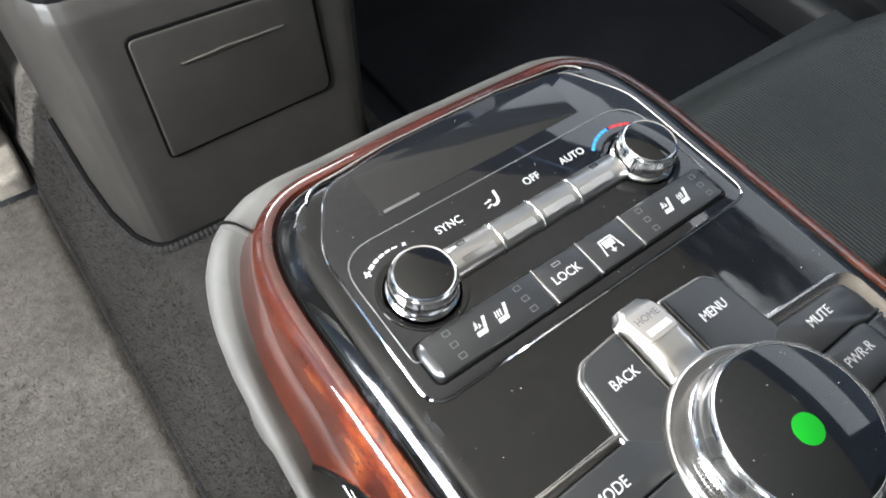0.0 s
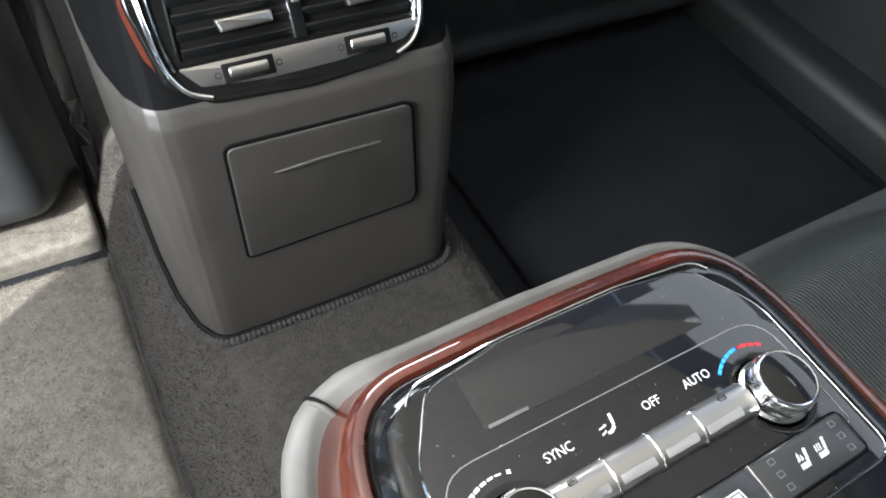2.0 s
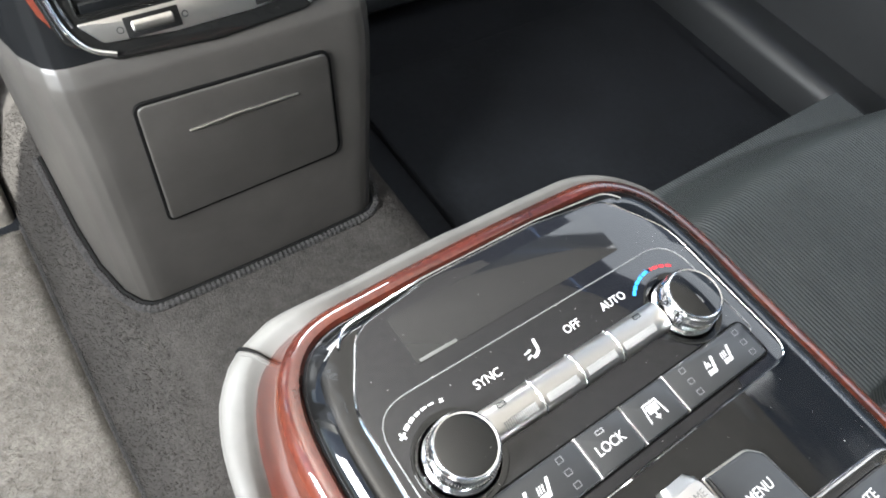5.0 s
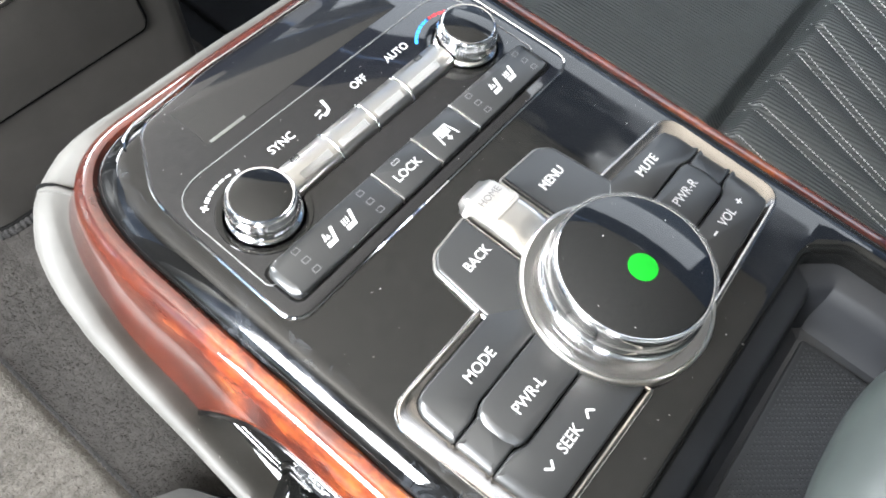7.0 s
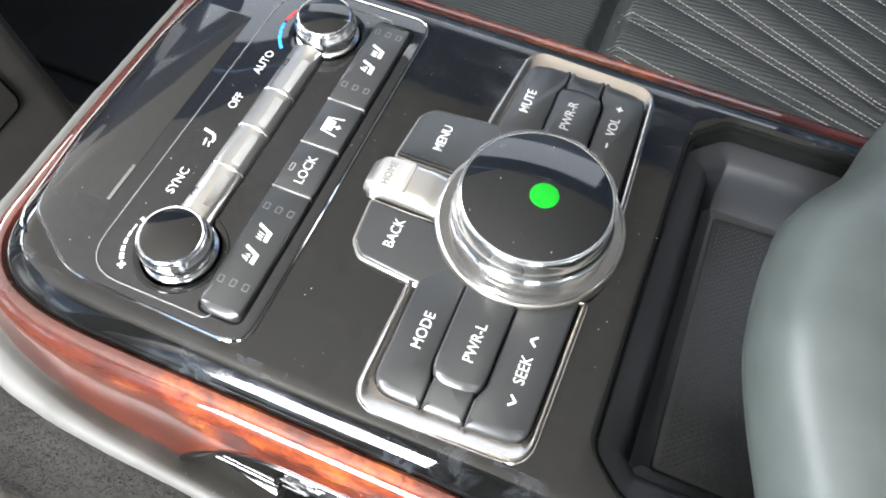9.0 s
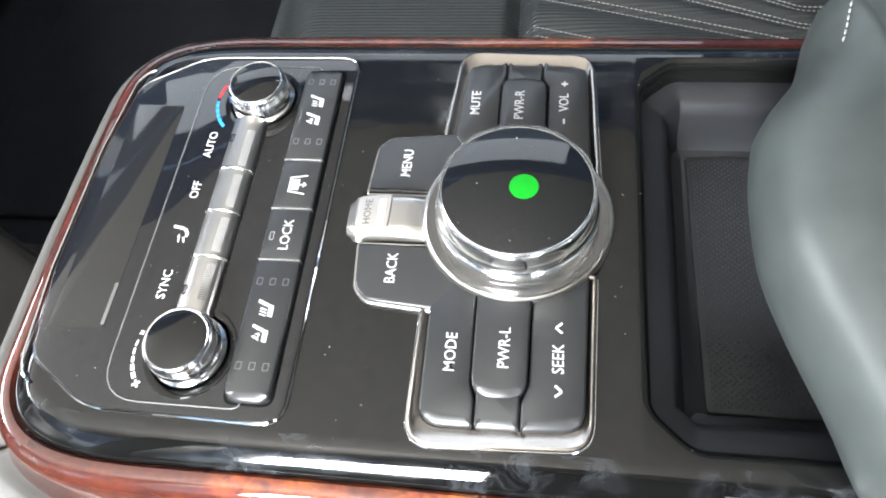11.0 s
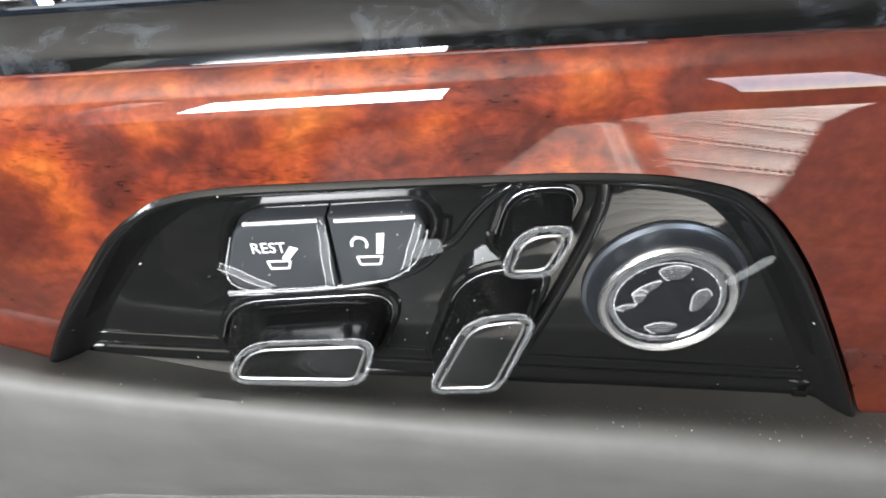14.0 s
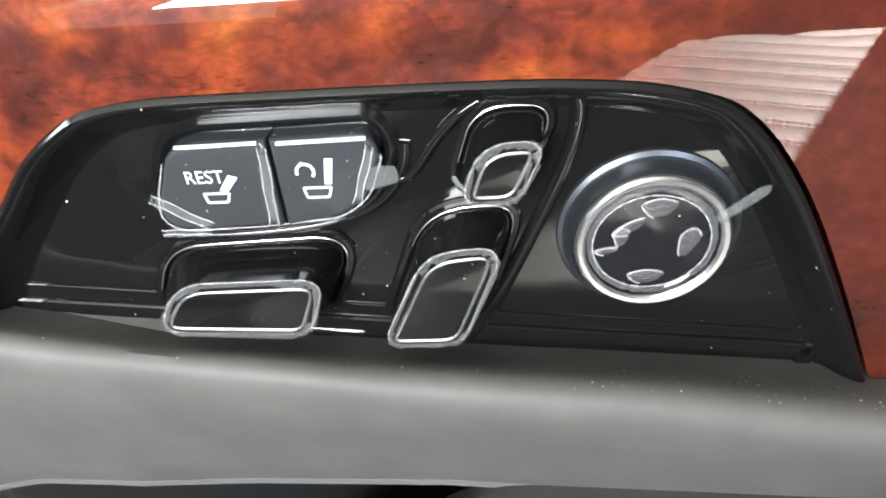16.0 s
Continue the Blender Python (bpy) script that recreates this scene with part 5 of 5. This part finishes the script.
def rear_seat(s, label):
    t = thing("leather_seat", label, "car seat", group="rear seats")

    def fn(u, v):
        x = s * (0.132 + 0.53 * u)
        y = -0.45 + (0.715 - seat_shift(s, abs(x))) * v
        return (x, y, seat_top(s, x, y))

    part("cushion", grid(fn, 150, 260), ribbed if s > 0 else near_leather, t, "dark leather cushion with pleats")

    def front(u, v):
        p = Vector(fn(u, 1.0))
        return (p.x, p.y + 0.004 * math.sin(math.pi * v), p.z + (-0.358 - p.z) * v)

    part("cushion_front", grid(front, 40, 8), black_leather, t)
    for i in range(9):
        for d in (-0.0045, 0.0045):
            x0 = 0.260 + 0.040 * i + d
            path = []
            for j in range(41):
                y = 0.006 - 0.30 * j / 40
                a = lane(x0, y)
                if a > 0.15:
                    path.append((s * a, y - seat_shift(s, a)))
            if len(path) > 3:
                part("stitching", stitches([(p[0], p[1], seat_top(s, p[0], p[1]) + 0.0005) for p in path], 0.0036, 0.0029, 0.00036), white_print, t, "white double stitching")
    if s < 0:
        for d in (0.0, 0.0055):
            path = []
            for i in range(61):
                a = 0.62 - (0.62 - 0.143 - d) * i / 60
                path.append((-a, 0.164 - d - seat_shift(s, a)))
            path += [(-0.143 - d, path[-1][1] - 0.004 * i) for i in range(1, 40)]
            part("stitching", stitches([(p[0], p[1], seat_top(s, p[0], p[1]) + 0.0005) for p in path], 0.0048, 0.0036, 0.0006), white_print, t, "white double seam stitching")

    def side(u, v):
        x = s * 0.132
        y = -0.45 + (0.715 - seat_shift(s, 0.132)) * u
        z1 = seat_top(s, x, y)
        return (x - s * 0.002 * math.sin(math.pi * v), y, -0.358 + (z1 + 0.358) * v)

    part("cushion_side", grid(side, 40, 8), black_leather, t)

    def back(u, v):
        x = s * (0.13 + 0.53 * u)
        k = (abs(x) - 0.292) / 0.0445
        f = k - math.floor(k)
        r = math.sin(math.pi * f) ** 0.6 * 0.008 * smoothstep(0.2, 0.22, abs(x)) * smoothstep(0.62, 0.60, abs(x))
        return (x, -0.36 - 0.16 * v + r, -0.16 + 0.70 * v)

    part("backrest", grid(back, 80, 20), ribbed, t, "dark pleated leather backrest")
    return t


rear_seat(1, "dark leather rear seat with ribbed front and white stitching")
rear_seat(-1, "dark leather rear seat beside the open door")


glossy_side = leather("glossy_side", (0.030, 0.032, 0.034), 0.2)


def front_seat(s, y, z0, wide, label):
    t = thing("leather_seat", label, "car seat", group="front seats")

    def fn(u, v):
        x = s * (0.178 + wide * u)
        e = min(u, 1 - u) * wide
        z = z0 + 0.62 * v
        round_ = 0.05 * (1 - smoothstep(0, 0.06, e)) ** 2 + 0.04 * (1 - smoothstep(0, 0.05, v * 0.62)) ** 2
        pocket = -0.012 * smoothstep(0.05, 0.09, e) * smoothstep(0.03, 0.06, v * 0.62) * smoothstep(0.58, 0.5, v * 0.62)
        return (x, y + 0.095 * v + round_ - pocket, z)

    part("backrest", grid(fn, 60, 80), seat_back_leather, t, "dark leather seat back")

    def flank(u, v):
        x = s * (0.178 - 0.012 * math.sin(math.pi * u))
        return (x + s * 0.006 * math.sin(9 * v), y + 0.05 + 0.095 * v + 0.11 * u, z0 + 0.62 * v)

    part("side_bolster", grid(flank, 10, 40), glossy_side, t)
    if s < 0:
        pm = Matrix.Translation((0, y, z0)) @ Matrix(((1, 0, 0, 0), (0, 0.151, -0.9885, 0), (0, 0.9885, 0.151, 0), (0, 0, 0, 1)))
        po = rounded([(-0.640, 0.047), (-0.244, 0.053), (-0.236, 0.54), (-0.640, 0.54)], [0.02, 0.035, 0.03, 0.02])
        part("pocket_gap", slab(inset(po, -0.003), -0.030, -0.0095, 0.001), groove_black, t, turn=pm)
        part("pocket", slab(po, -0.030, -0.0030, 0.010, 5), seat_back_leather, t, "dark leather map pocket panel", turn=pm)
    tr = [(s * (0.166 - 0.006 * math.sin(5 * i / 20)), y + 0.055 + 0.095 * i / 20 + 0.008 * math.sin(i), z0 - 0.01 + 0.62 * i / 20) for i in range(21)]
    part("side_trim", tube(tr, 0.009, 10), gloss_black, t, "glossy dark side trim")
    part("base", block(min(s * 0.20, s * 0.62), max(s * 0.20, s * 0.62), y + 0.10, y + 0.40, -0.36, z0 + 0.02, 0.02, 0.01), dark_plastic, t)
    return t


front_seat(-1, 0.615, -0.342, 0.50, "dark leather back of the driver seat")
front_seat(1, 0.695, -0.36, 0.60, "dark leather back of the front passenger seat in shade")
ml = thing("floor_mat", "carpet floor mat, deep shade put into its near-black colour", "mat")
part("carpet_top", block(0.20, 0.70, 0.06, 0.62, -0.36, -0.350, 0.03, 0.004), shade_carpet, ml)
sill = thing("door_sill", "dark plastic door sill along the far side", "sill")
part("strip", block(0.735, 0.82, -0.5, 1.3, -0.37, -0.30, 0, 0.02), dark_plastic, sill)

# ---- car body, garage ----
for name, o, m_, lab in (
        ("wall_right", (0.80, 0.86, -0.7, 1.5, -0.45, 0.28), dark_plastic, "dark door panel"),
        ("wall_back", (-0.80, 0.85, -0.66, -0.60, -0.45, 0.74), dark_plastic, "dark rear wall"),
        ("wall_front", (-0.85, 0.85, 1.45, 1.5, -0.45, 0.30), dark_plastic, "dark dashboard wall"),
        ("pillar_middle", (-0.84, -0.74, 0.52, 0.66, -0.33, 0.70), dark_plastic, "dark middle pillar"),
        ("sill_left", (-0.86, -0.72, -0.2, 1.5, -0.45, -0.33), dark_plastic, "dark door sill")):
    tagged(part(name, block(*o), m_), lab, "car body", kind="structure")
ROOF = [Vector(p) for p in ((-0.87, -0.9), (0.62, -0.9), (0.62, 0.36), (0.40, 0.66), (0.32, 0.95), (0.30, 1.15), (-0.87, 1.15))]
tagged(part("roof", slab(ROOF, 0.70, 0.74, 0.004), fabric_light), "beige cloth headliner", "car body", kind="structure")


def blocker_wall(y0, y1, z0, z1, hole):
    """An added side wall that blocks the sun, with one opening through it: hole is (y0, y1, z0, z1)."""
    o, h = box(y0, y1, z0, z1), rounded(box(*hole), 0.03)
    b_ = bmesh.new()
    for x in (-0.80, -0.74):
        flat, vs_ = plate_with_hole(o, h, 0.0)
        for v in flat.verts:
            v.co = (x, v.co.x, v.co.y)
        me = bpy.data.meshes.new("tmp")
        flat.to_mesh(me)
        flat.free()
        b_.from_mesh(me)
        bpy.data.meshes.remove(me)
    for ring in (o, h):
        loops(b_, [[(x, p[0], p[1]) for p in ring] for x in (-0.80, -0.74)])
    bmesh.ops.remove_doubles(b_, verts=b_.verts, dist=1e-6)
    return b_


# added out of view: keeps sun off the floor, lets it reach the cushion
tagged(part("sun_blocker", blocker_wall(-0.66, 0.21, -0.45, 0.70, (-0.47, -0.27, 0.02, 0.44)), dark_plastic), "unseen dark wall added to block the sun, with one opening", "car body", kind="structure")



def tinted(name, k):
    """Window glass that lets the share k of the light through, with a faint shine."""
    m = bpy.data.materials.new(name)
    m.use_nodes = True
    m.node_tree.nodes.remove(m.node_tree.nodes["Principled BSDF"])
    clear = node(m, "ShaderNodeBsdfTransparent", Color=(0.92 * k, 0.97 * k, k, 1))
    shine = node(m, "ShaderNodeBsdfGlossy", Roughness=0.02)
    both = node(m, "ShaderNodeMixShader")
    both.inputs[0].default_value = 0.05
    wire(m, clear.outputs[0], both.inputs[1])
    wire(m, shine.outputs[0], both.inputs[2])
    wire(m, both.outputs[0], m.node_tree.nodes["Material Output"].inputs[0])
    return m


privacy_glass, side_glass = tinted("privacy_glass", 0.11), tinted("side_glass", 0.21)


def pane(name, line, along, label, glass=privacy_glass):
    """A sheet of glass: line is its section, along runs from end to end."""
    b_ = bmesh.new()
    ends = [[Vector(p) + Vector(along) * k for p in line] for k in (0, 1)]
    loops(b_, ends, False)
    return tagged(part(name, b_, glass, smooth=False), label, "window", kind="structure")


pane("window_1", [(0.79, -0.6, 0.28), (0.76, -0.6, 0.50), (0.62, -0.6, 0.705)], (0, 2.08, 0), "dark tinted far side window")
pane("window_2", [(0.62, 0.36, 0.715), (0.62, 1.47, 0.715)], (-0.33, 0, 0), "dark tinted glass beside the headliner")
pane("windscreen", [(-0.87, 1.15, 0.715), (-0.87, 1.40, 0.71), (-0.87, 1.475, 0.66), (-0.87, 1.485, 0.30)], (1.66, 0, 0), "tinted windscreen")
pane("window_3", [(-0.795, 0.21, 0.02), (-0.795, 0.21, 0.70)], (0, 0.31, 0), "lightly tinted rear door window", side_glass)
pane("window_4", [(-0.795, 0.66, 0.10), (-0.795, 0.66, 0.70)], (0, 0.82, 0), "lightly tinted front door window", side_glass)

# ---- rear door, mirrored in the lacquer ----
door_trim = thing("door_1", "closed rear door with beige leather trim and dark armrest", "car door", kind="structure")
part("trim_panel", block(-0.80, -0.745, 0.212, 0.518, -0.36, 0.01, 0.0, 0.012), leather("door_leather", (0.48, 0.43, 0.39), 0.5), door_trim, "beige leather trim panel")
part("waist_rail", block(-0.81, -0.725, 0.212, 0.518, -0.012, 0.022, 0.0, 0.01), dark_plastic, door_trim, "dark waist rail")
part("armrest", block(-0.75, -0.675, 0.23, 0.47, -0.16, -0.095, 0.03, 0.02), black_leather, door_trim, "dark padded armrest")
part("map_pocket", block(-0.75, -0.715, 0.24, 0.47, -0.33, -0.24, 0.01, 0.01), dark_plastic, door_trim, "dark map pocket")
tagged(part("wall_left", block(-0.80, -0.745, 0.66, 1.48, -0.36, 0.10), dark_plastic), "dark front door panel", "car body", kind="structure")
concrete = carpet_mat("concrete", (0.15, 0.15, 0.15))
tagged(part("ground", block(-9, 9, -9, 9, -0.80, -0.75), concrete), "grey concrete garage floor", "ground", kind="structure")


# ---- carpet pile: loose fibres too many to count ----
rng = np.random.default_rng(7)


def pile(name, n, fn, material, parent, length=0.0018):
    """Short upright fibres scattered over a surface fn(u, v)."""
    uv = rng.random((n, 2))
    verts, faces = [], []
    for i in range(n):
        p = Vector(fn(uv[i][0], uv[i][1]))
        a, lean = rng.random() * 6.283, rng.normal(0, 0.0015, 2)
        w = Vector((math.cos(a), math.sin(a), 0)) * 0.00030
        h = length * (0.6 + 0.7 * rng.random())
        k = len(verts)
        verts += [p - w, p + w, p + Vector((lean[0], lean[1], h))]
        faces.append((k, k + 1, k + 2))
    me = bpy.data.meshes.new(name)
    me.from_pydata(verts, [], faces)
    me.materials.append(material)
    ob = new(name, me)
    ob.parent = parent
    return tagged(ob, kind="stuff")


def on_tunnel(u, v):
    return tunnel_fn(0.02 + 0.72 * u, (0.05 + 0.62 * v + 0.2) / 1.5)


def on_mat(u, v):
    return mat_fn(0.45 + 0.55 * u, v)


tun = bpy.data.objects["tunnel"]
pile("carpet_fibre", 80000, on_tunnel, carpet, tun)
pile("carpet_fibre", 80000, on_mat, mat_carpet, fm)
pile("carpet_fibre", 9000, lambda u, v: (-0.45 + 0.266 * u, 0.604 + 0.08 * v, -0.3355), mat_carpet, step)


# ---- dust: flecks and lint too many to count ----
def flecks(name, n, fn, parent, small=0.00008, large=0.00026):
    """Tiny bent flakes laid on a surface; fn() gives a place and two directions in the surface."""
    verts, faces = [], []
    for _ in range(n):
        p, u, v = fn()
        a = rng.random() * 6.283
        e, f = u * math.cos(a) + v * math.sin(a), v * math.cos(a) - u * math.sin(a)
        r = small + (large - small) * rng.random() ** 3
        w = r * (0.35 + 0.65 * rng.random())
        up = u.cross(v).normalized()
        up = up if up.z > 0 else -up
        k = len(verts)
        verts += [p + up * 0.00005 - e * r, p + up * 0.00008 + f * w, p + up * 0.00012 + e * r, p + up * 0.00006 - f * w]
        faces.append((k, k + 1, k + 2, k + 3))
    me = bpy.data.meshes.new(name)
    me.from_pydata([tuple(q) for q in verts], [], faces)
    me.materials.append(lint)
    ob = new(name, me)
    ob.parent = parent
    return tagged(ob, kind="stuff")


lint = mat("lint", (0.42, 0.41, 0.39), 0.8)


def on_pad():
    k = int(rng.integers(60, 205)) if rng.random() < 0.35 else int(rng.integers(82, 135))
    p, n_ = PLAN[k], NORM[k]
    prof = pad_profile(p)
    g = 1.6 + abs(rng.normal(0, 1.1))
    j = min(int(g), 6)
    (d0, z0), (d1, z1) = prof[j], prof[j + 1]
    f = g - int(g)
    d, z = d0 + (d1 - d0) * f, z0 + (z1 - z0) * f
    across = Vector((n_.x * (d1 - d0), n_.y * (d1 - d0), z1 - z0)).normalized()
    return Vector((p.x + n_.x * d, p.y + n_.y * d, z)), across, Vector((-n_.y, n_.x, 0))


def on_top():
    return Vector((rng.uniform(-0.088, 0.088), rng.uniform(-0.04, 0.172), 0.0014)), Vector((1, 0, 0)), Vector((0, 1, 0))


def on_switches():
    p = TILT_M @ Vector((rng.uniform(-0.085, 0.082), rng.uniform(-0.048, 0.008), -0.0004))
    return p, (TILT_M.to_3x3() @ Vector((1, 0, 0))), (TILT_M.to_3x3() @ Vector((0, 1, 0)))


flecks("dust", 420, on_pad, console, large=0.00034)
flecks("dust", 150, on_top, console)
flecks("dust", 45, on_switches, console)
